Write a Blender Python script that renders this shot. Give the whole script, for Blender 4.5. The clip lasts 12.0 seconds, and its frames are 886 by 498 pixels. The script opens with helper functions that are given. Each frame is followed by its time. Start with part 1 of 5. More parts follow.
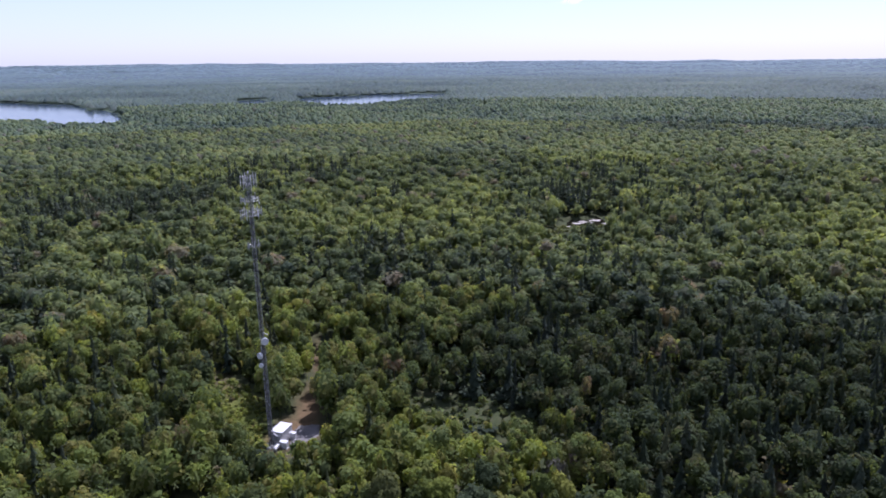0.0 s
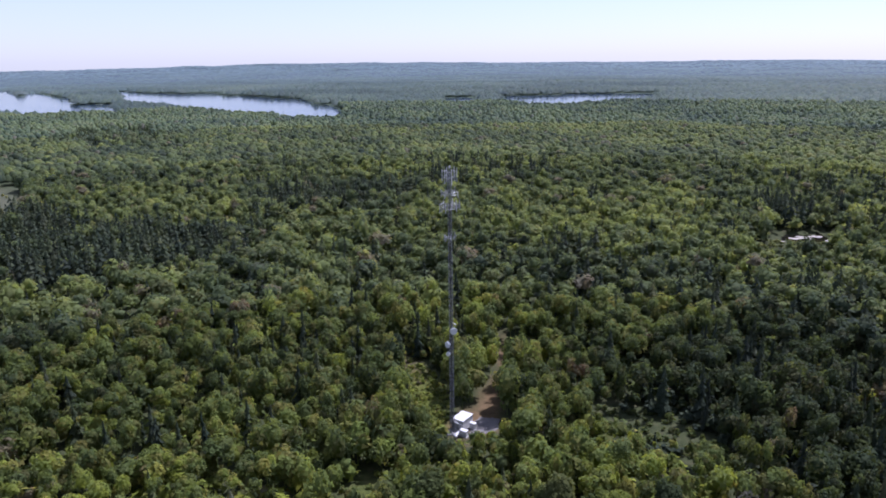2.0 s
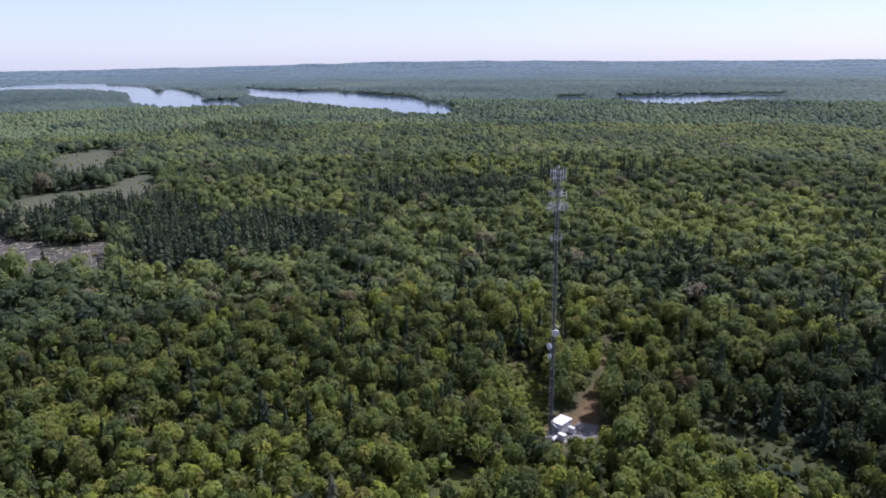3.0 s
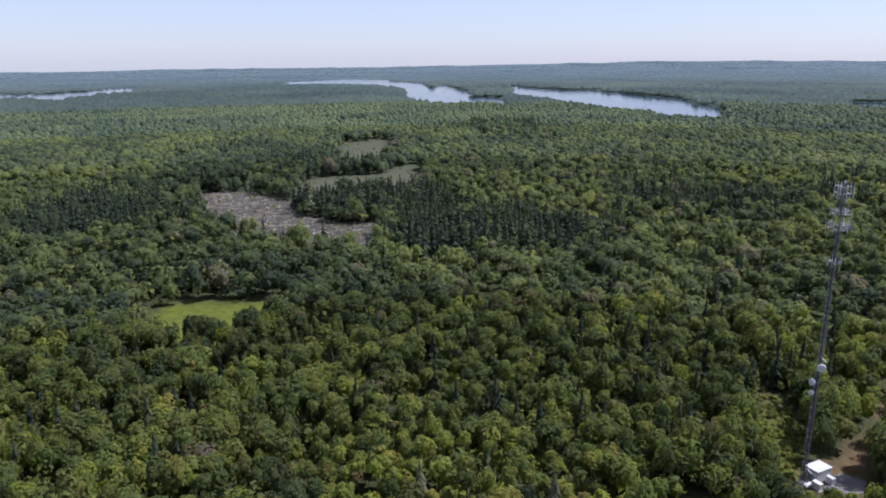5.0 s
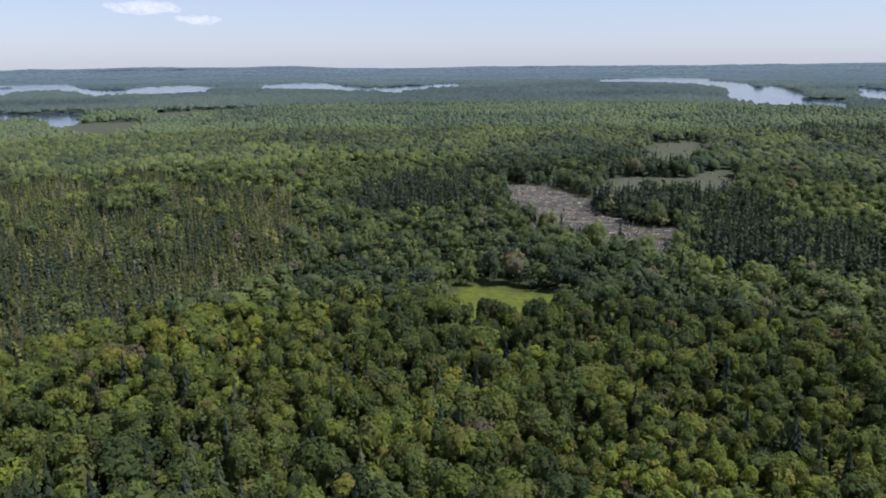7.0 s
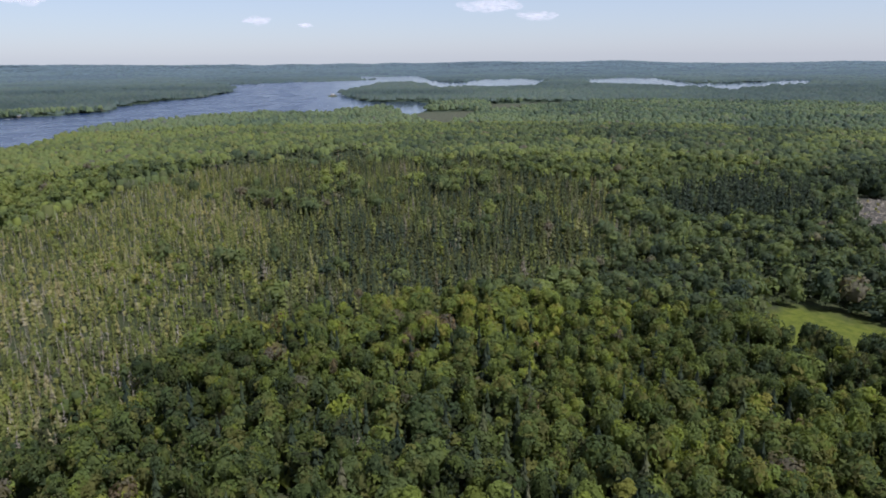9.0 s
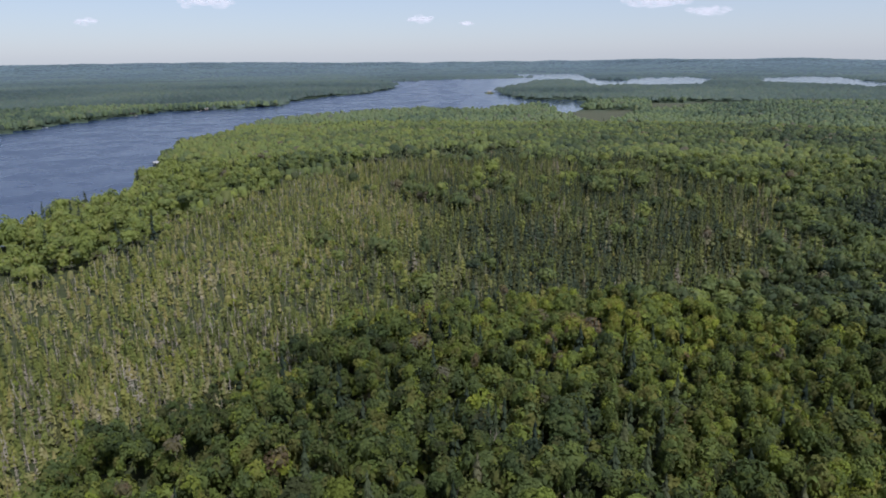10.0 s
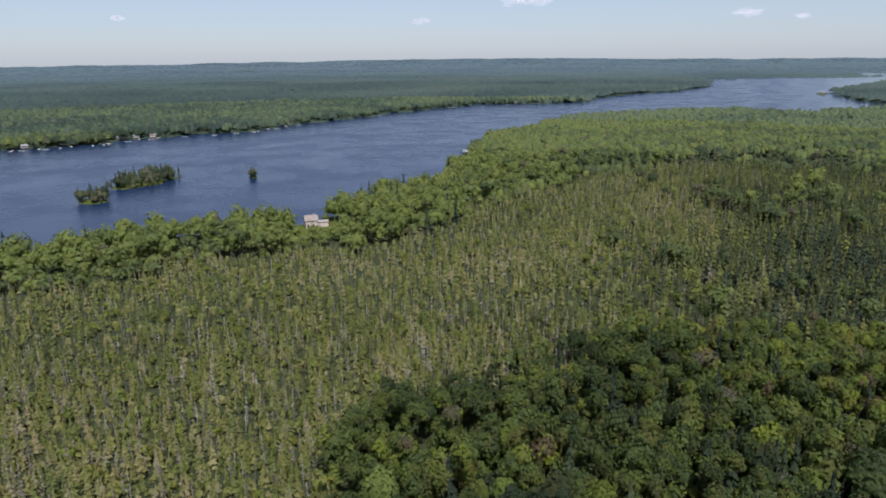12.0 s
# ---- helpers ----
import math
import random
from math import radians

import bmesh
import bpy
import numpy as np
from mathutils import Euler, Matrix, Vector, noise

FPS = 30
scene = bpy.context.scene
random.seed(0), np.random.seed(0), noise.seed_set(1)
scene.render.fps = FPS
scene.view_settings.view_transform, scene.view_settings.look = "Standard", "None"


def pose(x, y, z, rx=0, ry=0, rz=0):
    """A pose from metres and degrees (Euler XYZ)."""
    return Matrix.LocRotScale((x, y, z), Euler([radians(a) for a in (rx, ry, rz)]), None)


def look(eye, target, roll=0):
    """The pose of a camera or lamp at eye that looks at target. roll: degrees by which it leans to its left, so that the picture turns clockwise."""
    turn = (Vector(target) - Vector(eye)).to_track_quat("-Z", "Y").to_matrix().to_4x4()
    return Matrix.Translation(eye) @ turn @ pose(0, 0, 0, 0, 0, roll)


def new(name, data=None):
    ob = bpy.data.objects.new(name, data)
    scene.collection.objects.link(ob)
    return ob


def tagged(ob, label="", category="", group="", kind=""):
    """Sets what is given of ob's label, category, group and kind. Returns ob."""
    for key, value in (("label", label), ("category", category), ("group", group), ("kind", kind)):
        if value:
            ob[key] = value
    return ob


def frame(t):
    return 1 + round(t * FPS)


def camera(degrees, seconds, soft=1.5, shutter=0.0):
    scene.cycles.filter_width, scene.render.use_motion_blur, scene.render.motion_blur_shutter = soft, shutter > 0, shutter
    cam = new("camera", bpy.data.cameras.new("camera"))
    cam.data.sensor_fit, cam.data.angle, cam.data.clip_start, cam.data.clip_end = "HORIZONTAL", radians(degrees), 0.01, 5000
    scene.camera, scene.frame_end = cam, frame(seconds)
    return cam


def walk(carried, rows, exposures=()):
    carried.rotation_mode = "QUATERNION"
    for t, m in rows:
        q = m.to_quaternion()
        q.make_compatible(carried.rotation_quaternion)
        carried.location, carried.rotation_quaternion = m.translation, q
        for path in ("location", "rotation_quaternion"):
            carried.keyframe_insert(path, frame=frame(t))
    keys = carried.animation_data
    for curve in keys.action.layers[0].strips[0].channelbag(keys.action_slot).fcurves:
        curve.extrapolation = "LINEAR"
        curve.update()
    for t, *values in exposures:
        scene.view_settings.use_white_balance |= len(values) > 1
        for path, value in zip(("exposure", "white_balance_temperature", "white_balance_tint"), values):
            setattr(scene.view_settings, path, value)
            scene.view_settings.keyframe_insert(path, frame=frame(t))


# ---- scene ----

# The drone hovers 90 m over flat lake country and turns to its left.
EYE = 90.0
cam = camera(64.7, 12.0, soft=1.8)
TURN = [
    (0.0, 74.58, 0.81, 0.00), (0.5, 74.61, 0.83, 3.43), (1.0, 74.58, 0.85, 7.64), (1.5, 74.68, 0.88, 11.93),
    (2.0, 74.72, 0.80, 16.24), (2.5, 74.69, 0.76, 20.71), (4.5, 74.86, 0.48, 39.99), (5.0, 74.85, 0.48, 45.94),
    (5.5, 74.85, 0.54, 51.91), (6.0, 74.88, 0.50, 58.08), (6.5, 74.85, 0.47, 64.34), (7.0, 74.85, 0.41, 70.58),
    (9.0, 74.62, 0.50, 96.30), (9.5, 74.59, 0.58, 102.52), (10.0, 74.55, 0.61, 108.77), (10.5, 74.55, 0.63, 114.85),
    (11.0, 74.52, 0.67, 120.92), (11.5, 74.52, 0.69, 126.90), (12.0, 74.51, 0.60, 132.99),
]
walk(cam, [(t, pose(0, 0, EYE, a, b, c)) for t, a, b, c in TURN], [(0.0, 1.02, 5360, 31), (2.5, 0.98, 5420, 29), (5.5, 0.76, 5560, 22), (9.0, 0.58, 5640, 18), (12.0, 0.43, 5680, 15)])

# ---------------------------------------------------------------- light
SUN_AZ, SUN_EL = -34.0, 57.0
world = bpy.data.worlds.new("sky")
scene.world = world
world.use_nodes = True
wn, wl = world.node_tree.nodes, world.node_tree.links
wn.clear()
sky = wn.new("ShaderNodeTexSky")
sky.sky_type, sky.sun_disc = "NISHITA", False
sky.sun_elevation, sky.sun_rotation = radians(SUN_EL), radians(-SUN_AZ)
sky.air_density, sky.dust_density, sky.ozone_density, sky.altitude = 1.0, 0.6, 3.0, 300
bg = wn.new("ShaderNodeBackground")
bg.inputs["Strength"].default_value = 0.037
# thin bright haze over the whole sky
haze = wn.new("ShaderNodeBackground")
haze.inputs["Color"].default_value, haze.inputs["Strength"].default_value = (0.93, 0.945, 1.0, 1), 0.24
cool = wn.new("ShaderNodeMix")
cool.data_type, cool.blend_type = "RGBA", "MULTIPLY"
cool.inputs[0].default_value = 1.0
cool.inputs[7].default_value = (0.99, 1.0, 0.96, 1)
both = wn.new("ShaderNodeAddShader")
wo = wn.new("ShaderNodeOutputWorld")
wl.new(sky.outputs[0], cool.inputs[6])
wl.new(cool.outputs[2], bg.inputs[0])
wl.new(bg.outputs[0], both.inputs[0])
wl.new(haze.outputs[0], both.inputs[1])
wl.new(both.outputs[0], wo.inputs[0])
sun = new("sun", bpy.data.lights.new("sun", "SUN"))
sun.data.energy, sun.data.angle, sun.data.color = 4.1, radians(0.6), (1.0, 0.94, 0.84)
sun.matrix_world = look((0, 0, 0), (math.sin(radians(SUN_AZ)) * math.cos(radians(SUN_EL)), -math.cos(radians(SUN_AZ)) * math.cos(radians(SUN_EL)), -math.sin(radians(SUN_EL))))

# ---------------------------------------------------------------- materials


def material(name):
    m = bpy.data.materials.new(name)
    m.use_nodes = True
    n = m.node_tree.nodes
    return m, n, m.node_tree.links, n["Principled BSDF"]


def ramp_node(n, stops):
    r = n.new("ShaderNodeValToRGB")
    e = r.color_ramp.elements
    while len(e) < len(stops):
        e.new(0.5)
    for k, (p, c) in enumerate(stops):
        e[k].position, e[k].color = p, (*c, 1)
    return r


def noise_node(n, l, scale, detail=3.0, vec=None, rough=0.6):
    t = n.new("ShaderNodeTexNoise")
    t.inputs["Scale"].default_value, t.inputs["Detail"].default_value, t.inputs["Roughness"].default_value = scale, detail, rough
    if vec is None:
        vec = n.new("ShaderNodeNewGeometry").outputs["Position"]
    l.new(vec, t.inputs["Vector"])
    return t


def math_node(n, l, op, a, b):
    t = n.new("ShaderNodeMath")
    t.operation = op
    for k, v in enumerate((a, b)):
        if isinstance(v, (int, float)):
            t.inputs[k].default_value = v
        else:
            l.new(v, t.inputs[k])
    return t.outputs[0]


def mix_colour(n, l, fac, a, b, blend="MIX"):
    t = n.new("ShaderNodeMix")
    t.data_type, t.blend_type = "RGBA", blend
    for k, v in (("Factor", fac), ("A", a), ("B", b)):
        s = [i for i in t.inputs if i.name == k and (i.type == "RGBA") == (k != "Factor")][0]
        if isinstance(v, (int, float)):
            s.default_value = v
        elif isinstance(v, tuple):
            s.default_value = (*v, 1)
        else:
            l.new(v, s)
    return [o for o in t.outputs if o.type == "RGBA"][0]


def foliage(name, stops, thing=False, glow=0.55, grain=0.9, far=1.0, vary=1.0):
    """Leaves: the tree's own tint picks a colour, fine noise breaks it up, light passes through in part."""
    m, n, l, p = material(name)
    if thing:
        tint = n.new("ShaderNodeObjectInfo").outputs["Random"]
    else:
        a = n.new("ShaderNodeAttribute")
        a.attribute_name = "tint"
        tint = a.outputs["Fac"]
    fine = noise_node(n, l, grain / far, 3.0)
    wide = noise_node(n, l, 0.05 / far, 2.0)
    if thing:
        tint = math_node(n, l, "MULTIPLY", tint, 0.85)
    t = math_node(n, l, "ADD", tint, math_node(n, l, "MULTIPLY", math_node(n, l, "SUBTRACT", fine.outputs["Fac"], 0.5), 0.2))
    t = math_node(n, l, "ADD", t, math_node(n, l, "MULTIPLY", math_node(n, l, "SUBTRACT", wide.outputs["Fac"], 0.5), 0.2))
    r = ramp_node(n, stops)
    l.new(t, r.inputs[0])
    # each tree leans towards olive, grass green, grey green or yellow
    own = math_node(n, l, "FRACT", math_node(n, l, "MULTIPLY", tint, 61.7), 0.0)
    lean = ramp_node(n, [(0.0, (1.0 + 0.15 * vary, 1.0 - 0.02 * vary, 1.0)), (0.18, (1.0 + 0.05 * vary, 1.0, 1.0)), (0.4, (1.0 - 0.10 * vary, 1.0 + 0.03 * vary, 1.0)), (0.62, (1.0 - 0.10 * vary, 1.0 - 0.03 * vary, 1.0 + 0.20 * vary)), (0.8, (1.0, 1.0 + 0.08 * vary, 1.0 - 0.15 * vary)), (1.0, (1.0 + 0.12 * vary, 1.0 + 0.15 * vary, 1.0 - 0.2 * vary))])
    l.new(own, lean.inputs[0])
    leaf_colour = mix_colour(n, l, 1.0, r.outputs[0], lean.outputs[0], "MULTIPLY")
    l.new(leaf_colour, p.inputs["Base Color"])
    leaf = noise_node(n, l, 2.6 / far, 3.0)
    bump = n.new("ShaderNodeBump")
    bump.inputs["Strength"].default_value, bump.inputs["Distance"].default_value = 0.7 / far ** 0.5, 0.5 * far
    l.new(leaf.outputs["Fac"], bump.inputs["Height"])
    l.new(bump.outputs[0], p.inputs["Normal"])
    p.inputs["Roughness"].default_value = 0.7
    p.inputs["Specular IOR Level"].default_value = 0.12
    tr = n.new("ShaderNodeBsdfTranslucent")
    l.new(mix_colour(n, l, 1.0, leaf_colour, (1.12, 1.05, 0.7), "MULTIPLY"), tr.inputs["Color"])
    mx = n.new("ShaderNodeMixShader")
    mx.inputs[0].default_value = glow
    l.new(p.outputs[0], mx.inputs[1])
    l.new(tr.outputs[0], mx.inputs[2])
    l.new(mx.outputs[0], n["Material Output"].inputs["Surface"])
    return m


BROAD = [(0.0, (0.046, 0.059, 0.029)), (0.25, (0.084, 0.104, 0.037)), (0.5, (0.132, 0.153, 0.045)), (0.75, (0.190, 0.216, 0.049)), (0.86, (0.234, 0.257, 0.055)), (0.97, (0.234, 0.257, 0.055)), (1.0, (0.160, 0.132, 0.076))]
# leaf colours lightened and blued by painted haze, for the middle distance
MIDHAZE = [(0.0, (0.067, 0.100, 0.088)), (0.25, (0.097, 0.136, 0.104)), (0.5, (0.123, 0.168, 0.116)), (0.75, (0.146, 0.193, 0.125)), (0.86, (0.160, 0.204, 0.134)), (0.97, (0.160, 0.204, 0.134)), (1.0, (0.146, 0.170, 0.140))]
CONIF = [(0.0, (0.026, 0.038, 0.026)), (0.4, (0.055, 0.069, 0.038)), (0.7, (0.101, 0.114, 0.051)), (1.0, (0.176, 0.153, 0.105))]
SWAMP = [(0.0, (0.070, 0.081, 0.031)), (0.35, (0.142, 0.158, 0.043)), (0.7, (0.218, 0.209, 0.071)), (1.0, (0.275, 0.240, 0.131))]
GREY = [(0.0, (0.123, 0.108, 0.082)), (0.5, (0.217, 0.190, 0.148)), (1.0, (0.376, 0.330, 0.264))]
# haze put into the leaf colour of woods near and at the skyline
NEARHAZE = [(0.0, (0.052, 0.076, 0.078)), (0.5, (0.104, 0.140, 0.122)), (1.0, (0.156, 0.194, 0.150))]
FARHAZE = [(0.0, (0.162, 0.226, 0.258)), (0.5, (0.174, 0.238, 0.268)), (1.0, (0.186, 0.248, 0.276))]


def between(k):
    """Leaf colours with haze painted in, from the lakes (0) to the skyline (1)."""
    return [(a[0], tuple(u + (v - u) * k for u, v in zip(a[1], b[1]))) for a, b in zip(NEARHAZE, FARHAZE)]


M_BROAD = foliage("broadleaf", BROAD, vary=1.1)
# lighter copies of the broadleaf colours, with more haze painted in farther off
M_MID = foliage("hazed_mid_canopy", [(p, tuple((u * 0.28 + v * 0.72) * 1.04 for u, v in zip(c, d))) for (p, c), (q, d) in zip(BROAD, MIDHAZE)], far=1.5, vary=0.5)
M_BROAD_MID = foliage("hazed_broadleaf", [(p, tuple((u * 0.76 + v * 0.24) * 1.08 for u, v in zip(c, d))) for (p, c), (q, d) in zip(BROAD, MIDHAZE)], far=1.2, vary=0.6)
M_MID_LEAF = foliage("hazed_broadleaf", [(p, tuple((u * 0.68 + v * 0.32) * 0.98 for u, v in zip(c, d))) for (p, c), (q, d) in zip(BROAD, MIDHAZE)], far=1.3, vary=0.6)
M_BROAD_T = foliage("broadleaf_near", BROAD, thing=True, vary=1.1)
M_CONIF = foliage("needles", CONIF, glow=0.32, vary=0.5)
M_CONIF_T = foliage("needles_near", CONIF, thing=True, glow=0.32, vary=0.5)
M_SWAMP = foliage("swamp_needles", SWAMP, glow=0.32, vary=0.5)
M_SWAMP_T = foliage("swamp_needles_near", SWAMP, thing=True, glow=0.32, vary=0.5)
M_GREY = foliage("dead_twigs", GREY, glow=0.0, vary=0.2)
M_GREY_T = foliage("dead_twigs_near", GREY, thing=True, glow=0.0, vary=0.2)
M_FAR = [foliage("hazed_canopy", between(k), glow=0.5, far=3 + 12 * k, vary=0.35) for k in (0.0, 0.12, 0.3, 0.6, 1.0)]


def simple(name, colour, rough=0.6, metal=0.0, spread=0.25, scale=3.0, bump=0.0):
    m, n, l, p = material(name)
    a = noise_node(n, l, scale, 5.0)
    b = noise_node(n, l, scale * 7, 3.0)
    v = math_node(n, l, "ADD", math_node(n, l, "MULTIPLY", a.outputs["Fac"], 0.7), math_node(n, l, "MULTIPLY", b.outputs["Fac"], 0.3))
    r = ramp_node(n, [(0.3, tuple(c * (1 - spread) for c in colour)), (0.7, tuple(min(1, c * (1 + spread)) for c in colour))])
    l.new(v, r.inputs[0])
    l.new(r.outputs[0], p.inputs["Base Color"])
    p.inputs["Roughness"].default_value, p.inputs["Metallic"].default_value = rough, metal
    if bump:
        bp = n.new("ShaderNodeBump")
        bp.inputs["Strength"].default_value, bp.inputs["Distance"].default_value = bump, 0.05
        l.new(b.outputs["Fac"], bp.inputs["Height"])
        l.new(bp.outputs[0], p.inputs["Normal"])
    return m


M_BARK = simple("bark", (0.11, 0.09, 0.07), 0.9, scale=2.0, bump=0.5)
M_STEEL = simple("galvanised_steel", (0.15, 0.153, 0.157), 0.6, 0.2, 0.2, 1.5)
M_GALV = simple("bright_galvanised_pipe", (0.30, 0.305, 0.31), 0.5, 0.3, 0.2, 1.5)
M_PANEL = simple("antenna_plastic", (0.50, 0.50, 0.50), 0.45, 0.0, 0.1, 1.0)
M_WHITE = simple("white_painted_metal", (0.46, 0.46, 0.46), 0.45, 0.0, 0.08, 0.8)
M_CABLE = simple("black_cable", (0.03, 0.03, 0.033), 0.6, 0.0, 0.2, 1.0)
M_CONCRETE = simple("concrete", (0.26, 0.255, 0.245), 0.85, 0.0, 0.2, 0.7, 0.2)
M_GRAVEL = simple("gravel", (0.115, 0.108, 0.105), 0.95, 0.0, 0.3, 0.6, 0.6)
M_ROOF = simple("brown_shingle", (0.24, 0.20, 0.165), 0.9, 0.0, 0.3, 0.8, 0.4)
M_SIDING = simple("pale_siding", (0.50, 0.40, 0.36), 0.7, 0.0, 0.12, 0.8)
M_GLASS = simple("window_glass", (0.04, 0.05, 0.06), 0.08, 0.0, 0.1, 1.0)
M_TIMBER = simple("grey_timber", (0.34, 0.31, 0.27), 0.8, 0.0, 0.25, 1.0)
M_DARKDOOR = simple("grey_door", (0.30, 0.31, 0.32), 0.5, 0.0, 0.1, 1.0)

# water: dark body, rippled glossy top
M_WATER, n, l, p = material("lake_water")
p.inputs["Base Color"].default_value = (0.010, 0.022, 0.055, 1)
p.inputs["Roughness"].default_value = 0.12
p.inputs["IOR"].default_value = 1.33
w1 = noise_node(n, l, 0.9, 4.0)
w2 = noise_node(n, l, 0.02, 4.0)
bp = n.new("ShaderNodeBump")
# sheltered water lies calmer than the open lake
wind = n.new("ShaderNodeAttribute")
wind.attribute_name = "wind"
bp.inputs["Distance"].default_value = 0.3
l.new(math_node(n, l, "ADD", math_node(n, l, "MULTIPLY", wind.outputs["Fac"], 0.18), 0.08), bp.inputs["Strength"])
l.new(w1.outputs["Fac"], bp.inputs["Height"])
l.new(bp.outputs[0], p.inputs["Normal"])
rw = ramp_node(n, [(0.35, (0.21, 0.21, 0.21)), (0.7, (0.35, 0.35, 0.35))])
l.new(w2.outputs["Fac"], rw.inputs[0])
l.new(math_node(n, l, "MULTIPLY", rw.outputs[0], math_node(n, l, "ADD", math_node(n, l, "MULTIPLY", wind.outputs["Fac"], 0.85), 0.15)), p.inputs["Roughness"])

# ground: leaf litter and low scrub, with grass, mud and gravel where the attributes say
M_GROUND, n, l, p = material("forest_floor")


def attr(n, name):
    a = n.new("ShaderNodeAttribute")
    a.attribute_name = name
    return a.outputs["Fac"]


g1 = noise_node(n, l, 0.35, 6.0)
g2 = noise_node(n, l, 0.03, 4.0)
g3 = noise_node(n, l, 2.2, 4.0)
litter = ramp_node(n, [(0.3, (0.020, 0.026, 0.012)), (0.5, (0.034, 0.042, 0.017)), (0.7, (0.058, 0.054, 0.030))])
l.new(g1.outputs["Fac"], litter.inputs[0])
grass = ramp_node(n, [(0.3, (0.058, 0.074, 0.010)), (0.55, (0.100, 0.118, 0.013)), (0.75, (0.132, 0.128, 0.026))])
l.new(g1.outputs["Fac"], grass.inputs[0])
marsh = ramp_node(n, [(0.35, (0.050, 0.055, 0.036)), (0.6, (0.082, 0.083, 0.056)), (0.8, (0.078, 0.090, 0.042))])
l.new(g1.outputs["Fac"], marsh.inputs[0])
mud = ramp_node(n, [(0.35, (0.032, 0.029, 0.026)), (0.52, (0.060, 0.053, 0.051)), (0.75, (0.125, 0.113, 0.112))])
l.new(g3.outputs["Fac"], mud.inputs[0])
dirt = ramp_node(n, [(0.3, (0.075, 0.050, 0.028)), (0.55, (0.125, 0.080, 0.044)), (0.7, (0.100, 0.070, 0.038))])
l.new(g1.outputs["Fac"], dirt.inputs[0])
col = litter.outputs[0]
# ground turns canopy green farther off, then blue from painted haze
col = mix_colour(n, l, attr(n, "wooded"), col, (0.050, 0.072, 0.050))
col = mix_colour(n, l, attr(n, "hazed"), col, (0.070, 0.100, 0.124))
for name, r in (("grass", grass), ("marsh", marsh), ("mud", mud), ("dirt", dirt)):
    col = mix_colour(n, l, attr(n, name), col, r.outputs[0])
col = mix_colour(n, l, math_node(n, l, "MULTIPLY", g2.outputs["Fac"], 0.4), col, (0.05, 0.06, 0.03))
l.new(col, p.inputs["Base Color"])
p.inputs["Roughness"].default_value = 0.95
p.inputs["Specular IOR Level"].default_value = 0.08
bp = n.new("ShaderNodeBump")
bp.inputs["Strength"].default_value, bp.inputs["Distance"].default_value = 0.7, 0.3
l.new(g3.outputs["Fac"], bp.inputs["Height"])
l.new(bp.outputs[0], p.inputs["Normal"])

# ---------------------------------------------------------------- the plan
rng = np.random.default_rng(7)


def xy(az, r):
    a = np.radians(np.asarray(az, float))
    r = np.asarray(r, float)
    return np.stack([-np.sin(a) * r, np.cos(a) * r], -1)


def hashed(i, j, seed):
    h = (i * 374761393 + j * 668265263 + seed * 982451653) & 0x7FFFFFFF
    h = ((h ^ (h >> 13)) * 1274126177) & 0x7FFFFFFF
    return ((h ^ (h >> 16)) & 0xFFFF) / 65535.0


def vnoise(p, size, seed=0):
    """Smooth noise between 0 and 1 with blobs of that many metres."""
    q = p / size
    i = np.floor(q).astype(np.int64)
    f = q - i
    f = f * f * (3 - 2 * f)
    a, b = i[..., 0], i[..., 1]
    h00, h10, h01, h11 = hashed(a, b, seed), hashed(a + 1, b, seed), hashed(a, b + 1, seed), hashed(a + 1, b + 1, seed)
    return (h00 * (1 - f[..., 0]) + h10 * f[..., 0]) * (1 - f[..., 1]) + (h01 * (1 - f[..., 0]) + h11 * f[..., 0]) * f[..., 1]


def inside(poly, p):
    """Signed distance to a shape given as (azimuth, distance) corners; positive inside."""
    v = xy([c[0] for c in poly], [c[1] for c in poly])
    w = np.roll(v, -1, 0)
    d = np.full(p.shape[:-1], 1e9)
    odd = np.zeros(p.shape[:-1], bool)
    for a, b in zip(v, w):
        e = b - a
        q = p - a
        s = np.clip((q @ e) / (e @ e + 1e-9), 0, 1)
        d = np.minimum(d, np.hypot(q[..., 0] - s * e[0], q[..., 1] - s * e[1]))
        odd ^= ((a[1] > p[..., 1]) != (b[1] > p[..., 1])) & (p[..., 0] < e[0] * (p[..., 1] - a[1]) / (e[1] + 1e-12) + a[0])
    return np.where(odd, d, -d)


